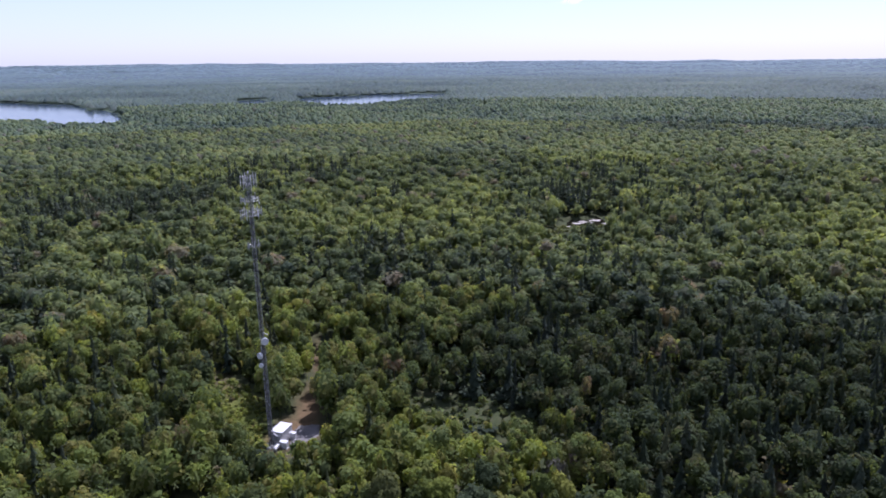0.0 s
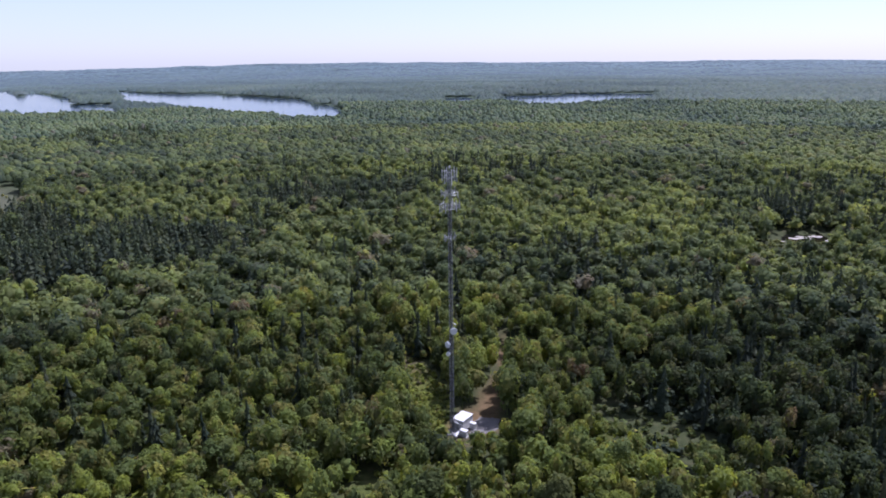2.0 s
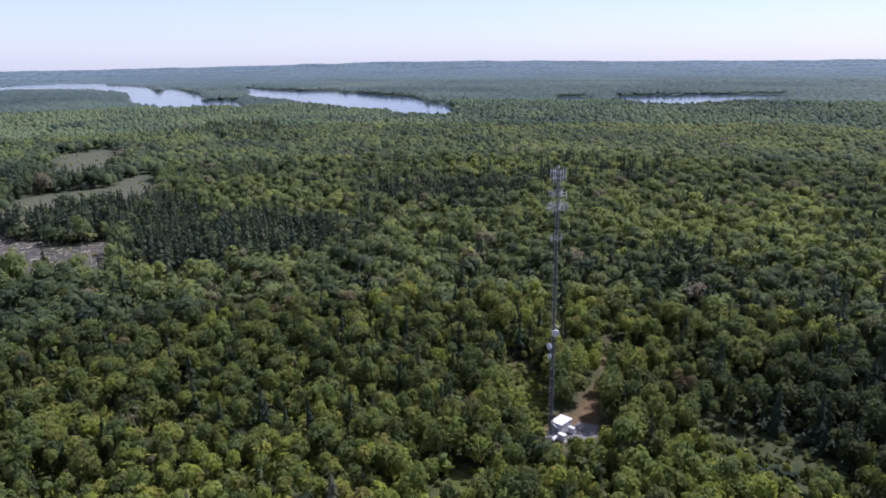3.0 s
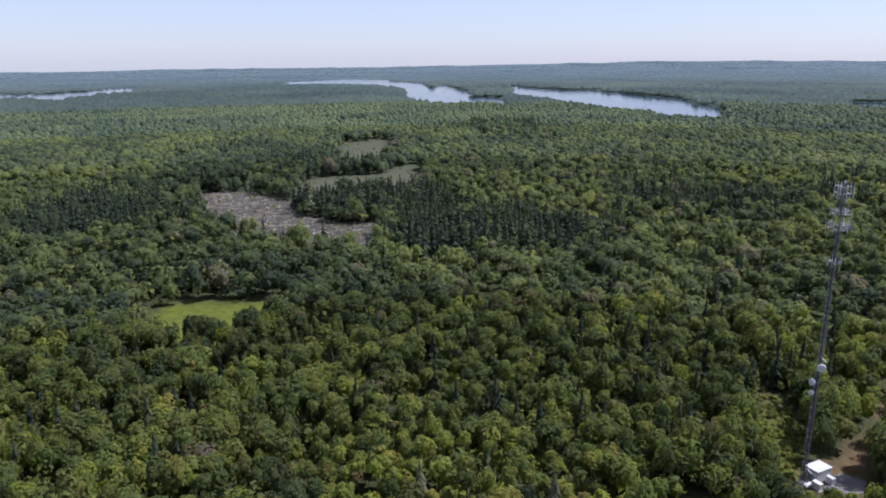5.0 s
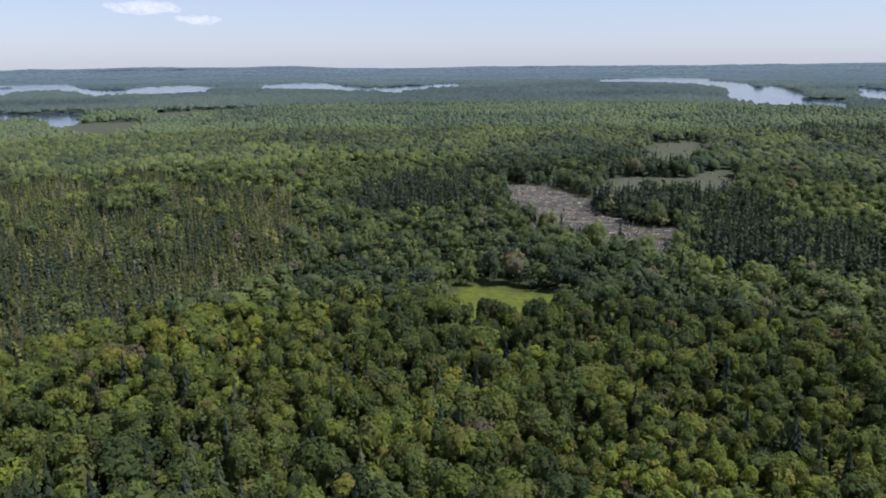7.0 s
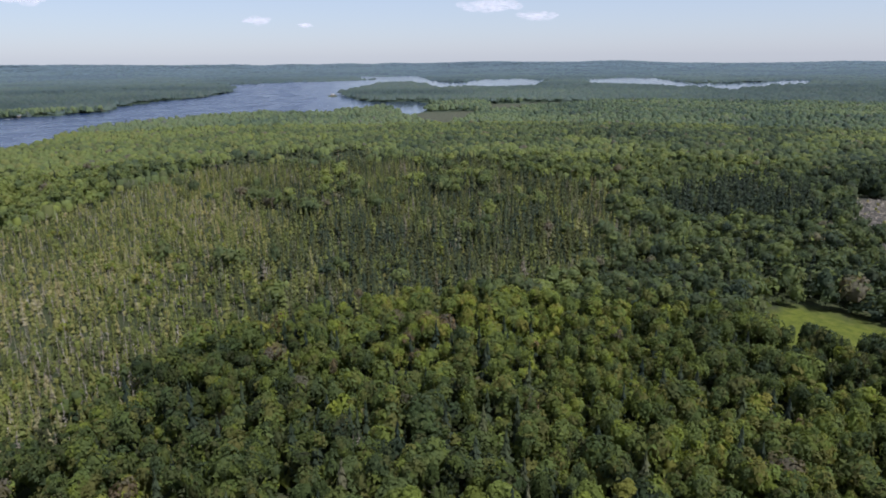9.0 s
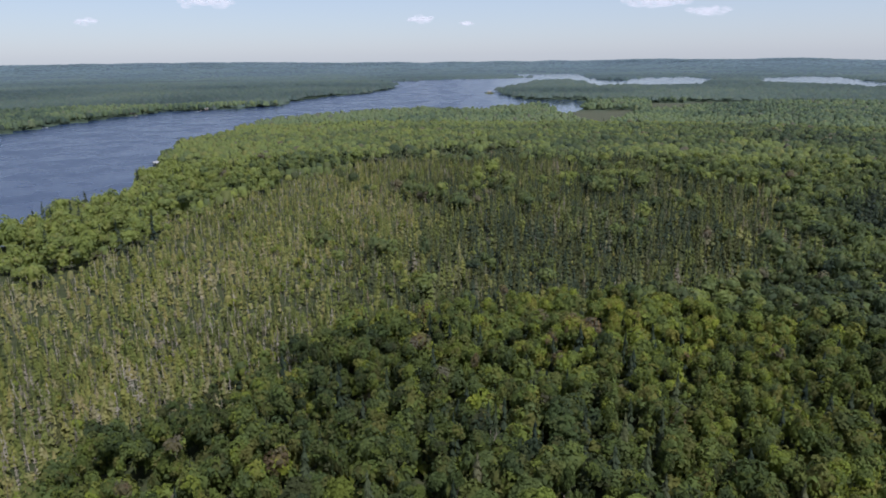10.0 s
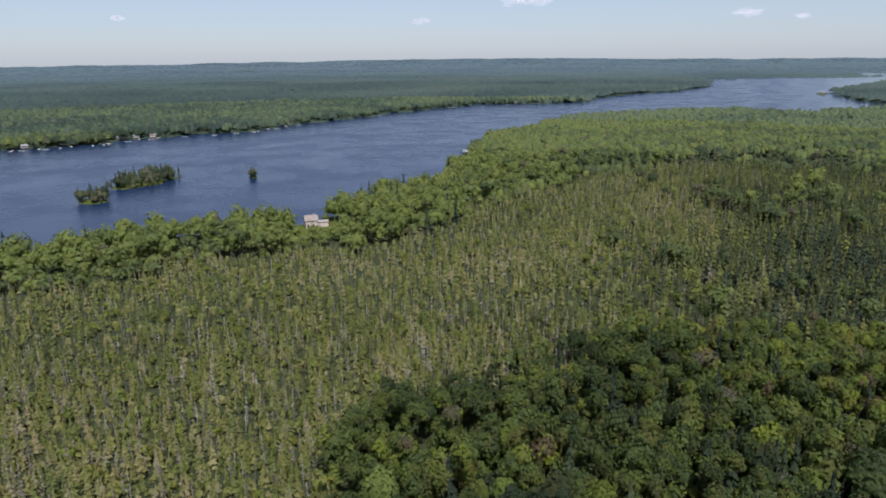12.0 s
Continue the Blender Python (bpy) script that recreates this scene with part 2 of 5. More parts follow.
# shores as azimuth and distance, the near shore last
LAKES = [
    [(40.8, 2585), (38.6, 2330), (36.9, 2203), (33.8, 2171), (33.2, 2030), (29.4, 1815), (28, 1773), (27.1, 1644), (26.5, 1512), (25.1, 1506), (24.5, 1313),
     (24.7, 1068), (27.7, 1070), (28.5, 1098), (30.1, 1187), (33.7, 1287), (35.2, 1385), (36.4, 1481), (38.4, 1617), (40.5, 1697)],
    [(58.4, 3329), (56.1, 3365), (56.4, 3932), (54.3, 4250), (52.1, 4350), (47.2, 4250), (47.2, 4069), (50.1, 4007), (50.2, 3153), (47.2, 2812), (47.2, 2409), (46.5, 2405), (46.4, 2618), (45.8, 2613), (44.9, 2348), (43.4, 2021), (43.4, 1804), (40.7, 1750),
     (40.9, 1357), (43.1, 1414), (45.8, 1377), (47.6, 1484), (49, 1634), (49, 2074), (49.9, 2268), (51.2, 2390), (54.8, 2629), (58.4, 2697)],
    [(12, 1687), (10.5, 1716), (8.3, 1737), (5.6, 1783), (2.9, 1808), (-0.7, 1829), (-1.1, 1797), (0, 1478), (2, 1408), (3.8, 1383), (6.1, 1310), (8.3, 1311), (9.7, 1378), (11, 1392)],
    [(16.2, 1681), (13.8, 1690), (13.8, 1368), (15.9, 1395)],
    [(85, 2900), (82, 3098), (79.9, 3000), (78.5, 2750), (78, 2600), (76.7, 2500), (74.8, 2500), (72.8, 2620), (70.8, 2800), (69.2, 2861), (69.2, 2288), (71.6, 2150), (73.6, 1950), (74, 1820), (76.7, 1960), (78.2, 1960), (79.2, 2090), (82, 2200), (85, 2190)],
    [(101.8, 3256), (100.5, 3741), (99.1, 3596), (98, 3573), (97.3, 2870), (96.2, 2665), (94.4, 2651), (94.2, 2839), (92.9, 2897), (90.3, 3023), (88.3, 2803), (87.8, 2513), (89.2, 2066), (92, 1992), (94.7, 2001), (96.7, 1934), (98.2, 2297), (99.1, 2475), (101.3, 2383)],
    [(101.5, 4420), (99.1, 4420), (92.1, 4400), (92.3, 4250), (94.7, 4310), (98.2, 4150), (99.1, 3829), (100.9, 3500), (102.5, 3000), (103.5, 3600)],
    [(190, 900), (165.4, 847), (162.3, 848), (159, 857), (155.9, 892), (150.2, 903), (143.6, 1012), (136.9, 1163), (133, 1264), (130, 1328), (125.5, 1353), (122, 1402), (118.8, 1659), (114.9, 1819), (112.7, 2105), (112.8, 2386), (114.9, 2633), (110.6, 2699), (107.9, 2850), (105.4, 2853), (102.5, 2944), (101, 3168), (101.3, 2786), (101.8, 2257), (102.5, 2221), (104.2, 1879), (103.6, 1571), (101.2, 1498),
     (99.6, 1494), (97.4, 1451), (97.1, 1319), (97.7, 1197), (99.1, 1026), (99.8, 1107), (100.9, 1282), (102.6, 1224), (104.6, 1160), (106.4, 1127), (110.9, 1150), (114.4, 1147), (117.4, 1096), (121.6, 1022), (123.7, 973), (125.7, 856), (127.7, 807)],
]
# the big lake's near shore is a second piece that overlaps the first
LAKES.append([(127.0, 1250), (123.7, 990), (125.7, 856), (127.7, 807), (129.6, 750), (131.2, 649), (132, 590), (133.4, 560), (133.5, 470), (137.9, 462), (140.7, 428), (143.1, 400), (144.5, 390), (146.3, 385), (150.8, 378), (154.9, 379), (158.9, 376), (162.7, 374), (168, 372), (190, 380), (190, 880), (165, 830), (150, 880), (137, 1120)])
ISLANDS = [[(161.2, 505), (160.2, 496), (159.0, 500), (159.2, 516), (160.8, 518)], [(159.2, 548), (157.5, 544), (155.1, 558), (153.8, 582), (154.6, 600), (156.6, 596), (158.4, 566)], [(148.8, 563), (148.4, 556), (148.0, 562), (148.4, 570)], [(105.5, 1750), (104.7, 1742), (104.8, 1775), (105.4, 1775)]]
POND = [(-9.0, 374), (-10.2, 388), (-12.7, 403), (-13.7, 391), (-13.4, 378), (-10, 367)]
POND2 = [(-20.4, 379), (-20.8, 391), (-21.3, 386), (-21.0, 378)]
MEADOW = [(70.9, 266), (68.4, 271), (65.7, 271), (62.9, 267), (59.8, 261), (59.9, 240), (61.5, 230), (65.8, 222), (68.6, 222), (70.2, 230)]
BOG = [(65.8, 500), (65.1, 512), (62.4, 511), (60.6, 485), (58.8, 461), (58.3, 425), (56, 406), (55.1, 385), (51.8, 389), (51.0, 367), (52.8, 318), (55.1, 334), (58.4, 343), (60.7, 353), (62.5, 373), (65.4, 402)]
MARSHES = [
    [(-8.8, 345), (-14.0, 350), (-13.6, 380), (-8.9, 372)],
    [(98.9, 1186), (93.7, 1208), (93.3, 1090), (95.9, 905), (98.9, 965)],
    [(92.9, 1379), (88.5, 1440), (84.5, 1435), (84.5, 1345), (89.3, 1235), (92.6, 1150)],
    [(54.4, 744), (54.2, 808), (50.3, 833), (50.0, 711), (51.2, 613), (54.1, 598)],
    [(58, 527), (56.4, 560), (51.2, 575), (49.9, 617), (48, 616), (47.8, 520), (48.3, 455), (50.3, 469), (55.9, 470), (57.8, 442)],
]
PAD = [(16.3, 152), (16.2, 160), (14.2, 167), (12.3, 184), (11.3, 184), (11.6, 166), (11.4, 159), (12.9, 153)]
ROAD = [(12.3, 182), (11.9, 190), (11.75, 200), (11.35, 212), (11.25, 224), (10.8, 224), (10.85, 210), (11.1, 196), (11.4, 183)]
GLADE = [(20.0, 194), (18.2, 192), (16.3, 176), (15.9, 150), (17.8, 152), (20.2, 172)]
GULLY = [(22.2, 218), (19.8, 204), (17.6, 187), (18.4, 183), (20.6, 197), (22.8, 212)]
SCRUB = [(3.0, 170), (-2.9, 172), (-7.4, 163), (-9.2, 152), (-2.9, 155), (2.0, 159)]
NOTCH = [(26.6, 131), (24.6, 138), (21.4, 137), (22.0, 127), (25.5, 126)]
TRAIL = [(-19.0, 314), (-19.6, 287), (-20.8, 261), (-21.3, 242), (-21.9, 242), (-21.5, 262), (-20.3, 288), (-19.6, 314)]
LOW = [[(-7.5, 296), (-15.5, 300), (-15, 376), (-9, 368)], [(9.0, 126), (21.5, 122), (21.0, 158), (17.0, 156), (12.5, 155), (9.0, 160)], [(4, 140), (-9, 136), (-10, 156), (3.5, 160)], [(20, 112), (28, 112), (28, 132), (20, 132)], [(146, 316), (140.8, 316), (141, 352), (146, 352)]]
FORE = [(12.2, 145), (17.2, 144), (17.6, 154), (12.0, 156)]
YARD = [(145.4, 352), (141.6, 350), (141.4, 384), (145.4, 388)]
DEADWOOD = [(190, 310), (166.8, 306), (159.5, 290), (153.1, 318), (144.2, 330), (137.1, 329), (130, 394), (123.1, 495), (116.5, 558), (108.5, 690), (102.9, 660), (97.2, 620), (90, 540), (84.5, 470), (81, 400), (80.5, 310), (84, 262), (90, 244), (97.1, 236), (109.6, 236), (118.1, 220), (127.5, 198), (137.5, 172), (146.0, 143), (150, 112), (154, 90), (190, 60)]
SPRUCE = [
    [(59.4, 475), (53, 452), (48, 472), (44, 430), (37, 368), (32, 357), (34, 312), (46, 310), (51.5, 330), (52.0, 388), (56, 406), (58.4, 428)],
    [(45.4, 927), (41.9, 1024), (38.2, 989), (37.9, 796), (42, 765)],
    # dark spruces put here in place of a cloud's shadow on broadleaf trees
    [(79.0, 455), (72.9, 516), (68.3, 500), (66, 400), (73, 389), (78.7, 382)],
    [(57.8, 590), (50.6, 610), (50.5, 690), (55.5, 720), (58.5, 640)],
    [(-8.0, 405), (-14.5, 408), (-15, 440), (-8.0, 440)],
]


# darker mixed stands: more spruce and a lower leaf tint
MIXED = [
    [(31.5, 445), (26.7, 458), (23.6, 482), (19.9, 508), (15.7, 545), (15.4, 482), (20.6, 428), (24.3, 404), (29, 393), (31.5, 396)],
    [(-13.0, 930), (-20.3, 975), (-27.0, 960), (-27.0, 850), (-20.3, 880), (-13.0, 840)],
    [(92, 760), (84, 820), (76, 780), (78, 720), (86, 730)],
]


def water_depth(p):
    s = np.full(p.shape[:-1], -1e9)
    rough = (vnoise(p, 60, 3) - 0.5) * 26 + (vnoise(p, 17, 4) - 0.5) * 10
    for poly in LAKES:
        s = np.maximum(s, inside(poly, p))
    s = s + rough * np.clip(np.hypot(p[..., 0], p[..., 1]) / 1200, 0.35, 1.0)
    s = s - np.maximum(np.hypot(p[..., 0], p[..., 1]) - 3450, 0)
    for poly in (POND, POND2):
        s = np.maximum(s, inside(poly, p) + (vnoise(p, 9, 6) - 0.5) * 4)
    return s


def swell(p):
    """Height of the land: flat, softly rolling, raised towards the horizon to fit the camera's view of the skyline."""
    r = np.hypot(p[..., 0], p[..., 1])
    far = np.clip((r - 2900) / 2000, 0, 1)
    az = np.degrees(np.arctan2(-p[..., 0], p[..., 1]))
    brow = np.interp(np.where(az < -90, az + 360, az), [-30, 0, 21, 31, 52, 75, 82, 102, 133, 163, 200], [0.60, 0.47, 0.26, 0.30, 0.50, 0.60, 0.42, 0.49, 0.32, 0.45, 0.47])
    rise = np.where(r > 2900, EYE - r * np.tan(np.radians(1.777 - (1.777 - brow) * far)), 0)
    roll = (vnoise(p, 170, 11) - 0.5) * 9 * np.clip((r - 280) / 400, 0, 1)
    return np.maximum(rise, 0) + roll + far * (vnoise(p, 900, 12) - 0.5) * 9


def ground_height(p, s=None):
    s = water_depth(p) if s is None else s
    land = np.maximum(swell(p), 0.25)
    k = np.clip((s + 210) / 206, 0, 1)
    h = land * (1 - k) + 0.6 * k
    return np.where(s > -6, np.clip(-s * 0.25, -3.0, 1.5), h)


def mesh_object(name, verts, tris, mats, smooth=False, attrs=None, slot=None):
    """One triangle mesh from arrays."""
    me = bpy.data.meshes.new(name)
    verts, tris = np.asarray(verts, np.float32), np.asarray(tris, np.int32)
    me.vertices.add(len(verts))
    me.vertices.foreach_set("co", verts.ravel())
    me.loops.add(tris.size)
    me.loops.foreach_set("vertex_index", tris.ravel())
    me.polygons.add(len(tris))
    me.polygons.foreach_set("loop_start", np.arange(0, tris.size, 3, dtype=np.int32))
    me.polygons.foreach_set("use_smooth", np.full(len(tris), smooth))
    for m in mats if isinstance(mats, (list, tuple)) else [mats]:
        me.materials.append(m)
    if slot is not None:
        me.polygons.foreach_set("material_index", np.asarray(slot, np.int32))
    for key, values in (attrs or {}).items():
        a = me.attributes.new(key, "FLOAT", "POINT")
        a.data.foreach_set("value", np.asarray(values, np.float32))
    me.update(calc_edges=True)
    return me


# ---------------------------------------------------------------- ground and water
az = np.concatenate([np.arange(-45, 175, 0.6), np.arange(175.5, 314, 3.0)])
rr = np.concatenate([[0.01, 5.0], 12 * 1.036 ** np.arange(151), np.arange(2560, 4960, 75)])
rr = rr[rr < 4960]
A, R = np.meshgrid(az, rr, indexing="ij")
P = xy(A, R)
depth = water_depth(P)
Z = ground_height(P, depth)
na, nr = A.shape
idx = np.arange(na * nr).reshape(na, nr)
nxt = np.roll(idx, -1, 0)
quads = np.stack([idx[:, :-1], nxt[:, :-1], nxt[:, 1:], idx[:, 1:]], -1).reshape(-1, 4)
tris = np.concatenate([quads[:, [0, 2, 1]], quads[:, [0, 3, 2]]])


def soft(poly, edge):
    return np.clip(inside(poly, P) / edge + 0.5 + (vnoise(P, 3.0, 21) - 0.5) * 0.8, 0, 1)


grass_v = np.max([soft(MEADOW, 4), soft(GLADE, 5) * 0.6, soft(NOTCH, 4) * 0.5, soft(YARD, 4)], 0)
marsh_v = np.max([soft(q, 20) for q in MARSHES[1:]], 0)
mud_v = soft(BOG, 8)
dirt_v = np.max([soft(PAD, 3), soft(ROAD, 1.5), soft(GULLY, 4) * 0.5, soft(TRAIL, 2)], 0)
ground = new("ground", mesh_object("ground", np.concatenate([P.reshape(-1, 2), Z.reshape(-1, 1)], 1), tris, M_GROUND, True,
             {"grass": grass_v.ravel(), "marsh": marsh_v.ravel(), "mud": mud_v.ravel(), "dirt": dirt_v.ravel(), "wooded": np.clip((R.ravel() - 400) / 700, 0, 1), "hazed": np.clip((R.ravel() - 2600) / 900, 0, 1)}))
tagged(ground, "forest floor of leaf litter, grass glades and marsh", "ground", kind="structure")

ring_r = np.array([250, 700, 1500, 3000, 4900.0])
ring_a = np.arange(-30, 196, 3.0)
WA, WR = np.meshgrid(ring_a, ring_r, indexing="ij")
wp = xy(WA, WR)
wi = np.arange(WA.size).reshape(WA.shape)
wq = np.stack([wi[:-1, :-1], wi[1:, :-1], wi[1:, 1:], wi[:-1, 1:]], -1).reshape(-1, 4)
water = new("water", mesh_object("water", np.concatenate([wp.reshape(-1, 2), np.full((WA.size, 1), -0.35)], 1), np.concatenate([wq[:, [0, 2, 1]], wq[:, [0, 3, 2]]]), M_WATER, True, {"wind": np.clip((WA.ravel() - 99) / 8, 0.22, 1.0)}))
tagged(water, "rippled lake water between wooded shores", "water", kind="structure")

# ---------------------------------------------------------------- tree shapes


def ico(level):
    bm = bmesh.new()
    bmesh.ops.create_icosphere(bm, subdivisions=level, radius=1)
    v = np.array([tuple(q.co) for q in bm.verts])
    f = np.array([[q.index for q in t.verts] for t in bm.faces])
    bm.free()
    return v, f


ICO0, ICO1, ICO2 = ico(0), ico(1), ico(2)


def broad_crown(seed, core, leaves, size, ruffle=0.36):
    """A crown one unit in radius, from 0 at its underside to 2 at its top: boughs as lobes, sprays of leaves on them, a rough inner mass.

    Gives vertices, triangles and a small tint of its own for each bough."""
    g = np.random.default_rng(seed)
    k = int(g.integers(9, 16))
    up = np.clip(np.linspace(-0.55, 0.92, k) + g.uniform(-0.15, 0.15, k), -0.7, 0.97)
    th = np.arange(k) * 2.4 + g.uniform(-0.8, 0.8, k)
    side = np.sqrt(1 - up ** 2)
    c = np.stack([np.cos(th) * side, np.sin(th) * side, up], 1) * g.uniform(0.40, 0.70, (k, 1))
    c *= [g.uniform(0.85, 1.2), g.uniform(0.85, 1.2), 1.0]
    lr = g.uniform(0.30, 0.50, k)
    own = g.normal(0, 0.07, k)
    v, f = core
    reach = np.zeros(len(v))
    for ci, ri in zip(c, lr):
        b = v @ ci
        disc = b * b - (ci @ ci - ri * ri)
        reach = np.maximum(reach, np.where(disc > 0, b + np.sqrt(np.maximum(disc, 0)), 0))
    V, F, T = [v * (np.maximum(reach, 0.5) * g.uniform(0.74, 0.92, len(v)))[:, None]], [f], [np.zeros(len(v))]
    i = g.choice(k, size=leaves * 6, p=lr ** 2 / (lr ** 2).sum())
    d = g.normal(size=(leaves * 6, 3))
    d /= np.linalg.norm(d, axis=1, keepdims=True)
    q = c[i] + d * lr[i][:, None] * g.uniform(0.85, 1.10, (len(i), 1))
    free = (np.linalg.norm(c[None] - q[:, None], axis=2) > lr * 0.84).all(1) & (d[:, 2] > -0.45) & (np.einsum("ij,ij->i", d, q) > -0.05)
    pick = np.nonzero(free)[0][:leaves]
    i, d, q = i[pick], d[pick], q[pick]
    n = len(pick)
    nrm = d + [0, 0, 0.5] + g.normal(size=(n, 3)) * ruffle
    nrm /= np.linalg.norm(nrm, axis=1, keepdims=True)
    a = np.cross(nrm, g.normal(size=(n, 3)))
    a /= np.linalg.norm(a, axis=1, keepdims=True)
    b = np.cross(nrm, a)
    w = (size * g.uniform(0.55, 1.35, n))[:, None]
    V.append(np.stack([q - a * w - b * w * 0.6, q + a * w - b * w * 0.6, q + b * w], 1).reshape(-1, 3))
    F.append(np.arange(3 * n).reshape(-1, 3) + len(v))
    T.append(np.repeat(own[i], 3))
    stem = g.uniform(0.03, 0.05)
    V.append(np.array([[stem, 0, -1.6], [-stem / 2, stem, -1.6], [-stem / 2, -stem, -1.6], [0, 0, 0.4]]))
    F.append(np.array([[0, 1, 3], [1, 2, 3], [2, 0, 3]]) + len(v) + 3 * n)
    T.append(np.zeros(4))
    V = np.concatenate(V)
    V[:, 2] += 1
    return V, np.concatenate(F), np.concatenate(T)


def spire(seed, whorls, arms, two=True, gaps=0.0):
    """A spruce one unit high and one unit in radius at its foot: whorls of drooping boughs round a stem."""
    g = np.random.default_rng(seed)
    V = [np.array([[0.03, 0, 0], [-0.015, 0.026, 0], [-0.015, -0.026, 0], [0, 0, 1.0]]) * [2.0, 2.0, 1]]
    F = [np.array([[0, 1, 3], [1, 2, 3], [2, 0, 3]])]
    base = 4
    for w in range(whorls):
        for a in range(arms):
            if g.random() < gaps:
                continue
            t = 2 * math.pi * (a + 0.5 * (w % 2) + g.uniform(-0.3, 0.3)) / arms
            h = 0.12 + 0.86 * min(1.0, max(0.0, (w + g.uniform(-0.45, 0.45)) / (whorls - 0.5)))
            out = (1 - h) ** 0.8 + 0.07
            o = out * g.uniform(0.55, 1.25)
            d = np.array([math.cos(t), math.sin(t), 0])
            s = np.array([-d[1], d[0], 0]) * o * (0.42 if two else 0.5)
            tip = d * o + [0, 0, h - 0.07 * g.uniform(0.5, 1.5)]
            mid = d * o * 0.5
            top = np.array([0, 0, h + 0.10 * (1 - 0.5 * h)])
            if two:
                V.append(np.array([top, mid - s + [0, 0, h - 0.03], tip, mid + s + [0, 0, h - 0.03]]))
                F.append(np.array([[0, 1, 2], [0, 2, 3]]) + base)
                base += 4
            else:
                V.append(np.array([top, d * o * 0.85 - s + [0, 0, h - 0.04], d * o * 0.85 + s + [0, 0, h - 0.04]]))
                F.append(np.array([[0, 1, 2]]) + base)
                base += 3
    return np.concatenate(V), np.concatenate(F)


def dead_tree(seed, twigs):
    """A bare stem one unit high with thin broken boughs."""
    g = np.random.default_rng(seed)
    b = g.uniform(-0.05, 0.05, 2)
    V = [np.array([[0.07, 0, 0], [-0.035, 0.06, 0], [-0.035, -0.06, 0], [b[0], b[1], 1.0]])]
    F = [np.array([[0, 1, 3], [1, 2, 3], [2, 0, 3]])]
    base = 4
    for k in range(twigs):
        h = g.uniform(0.25, 0.97)
        t = g.uniform(0, 6.28)
        o = (0.25 + 0.75 * (1 - h)) * g.uniform(0.5, 1.1)
        d = np.array([math.cos(t), math.sin(t), 0])
        q = np.array([b[0] * h, b[1] * h, h])
        V.append(np.array([q + [0, 0, 0.02], q - [0, 0, 0.025], q + d * o + [0, 0, g.uniform(-0.06, 0.05)]]))
        F.append(np.array([[0, 1, 2]]) + base)
        base += 3
    return np.concatenate(V), np.concatenate(F)


def dome(seed, sides=5, rows=3, foot=0.2):
    g = np.random.default_rng(seed)
    V = [[g.uniform(-0.15, 0.15), g.uniform(-0.15, 0.15), 1.95]]
    for h, w in ((1.62, 0.68), (foot, 1.0), (-1.6, 0.85))[:rows]:
        for k in range(sides):
            t = 2 * math.pi * (k + 0.5 * (h < 1)) / sides
            q = w * g.uniform(0.8, 1.2)
            V.append([math.cos(t) * q, math.sin(t) * q, h + g.uniform(-0.25, 0.25)])
    F = [[0, 1 + k, 1 + (k + 1) % sides] for k in range(sides)]
    for row in range(rows - 1):
        a = 1 + row * sides
        for k in range(sides):
            m = (k + 1) % sides
            F += [[a + k, a + sides + k, a + m], [a + m, a + sides + k, a + sides + m]]
    return np.array(V), np.array(F)


def cap(seed):
    """A treetop for the skyline: four slopes."""
    g = np.random.default_rng(seed)
    V = [[g.uniform(-0.3, 0.3), g.uniform(-0.3, 0.3), 1.9]] + [[math.cos(t) * q, math.sin(t) * q, -1.2] for t, q in zip(np.arange(4) * 1.571 + g.uniform(0, 1.5), g.uniform(0.8, 1.2, 4))]
    return np.array(V), np.array([[0, 1, 2], [0, 2, 3], [0, 3, 4], [0, 4, 1]])


def clump(seed, bumps, sides=5):
    """A crown of a few rounded boughs side by side, one unit in radius and two high."""
    g = np.random.default_rng(seed)
    V, F, T, base = [], [], [], 0
    for k in range(bumps):
        v, f = dome(seed * 7 + k, sides, 2, 0.5 if k else 0.1)
        t, o = 2.1 * k + g.uniform(-0.5, 0.5), (g.uniform(0.45, 0.75) if k else 0.0)
        z = g.uniform(0.55, 0.85) if k else 0.92
        v = v * [0.62, 0.62, z] if bumps > 1 else v
        V.append(v + [math.cos(t) * o, math.sin(t) * o, g.uniform(-0.1, 0.25) if k else 0.05])
        F.append(f + base)
        T.append(np.full(len(v), g.normal(0, 0.06)))
        base += len(v)
    return np.concatenate(V), np.concatenate(F), np.concatenate(T)


def scatter(shapes, pos, width, height, tint, lean=0.0):
    """All trees of one kind as one set of triangles."""
    V, F, T = [], [], []
    base = 0
    pick = rng.integers(len(shapes), size=len(pos))
    turn = rng.uniform(0, 6.283, len(pos))
    tilt = rng.normal(0, lean, (len(pos), 2)) if lean else np.zeros((len(pos), 2))
    for k, (v, f, *own) in enumerate(shapes):
        s = np.nonzero(pick == k)[0]
        if not len(s):
            continue
        c, d = np.cos(turn[s])[:, None], np.sin(turn[s])[:, None]
        x, y, z = v[:, 0][None], v[:, 1][None], v[:, 2][None]
        w, h = width[s][:, None], height[s][:, None]
        zz = z * h
        X = (x * c - y * d) * w + zz * tilt[s, :1] + pos[s, :1]
        Y = (x * d + y * c) * w + zz * tilt[s, 1:] + pos[s, 1:2]
        V.append(np.stack([X, Y, zz + pos[s, 2:3]], -1).reshape(-1, 3))
        F.append((f[None] + (np.arange(len(s)) * len(v))[:, None, None] + base).reshape(-1, 3))
        T.append((tint[s][:, None] + (own[0] if own else np.zeros(len(v)))[None]).ravel())
        base += len(s) * len(v)
    return np.concatenate(V), np.concatenate(F), np.concatenate(T)


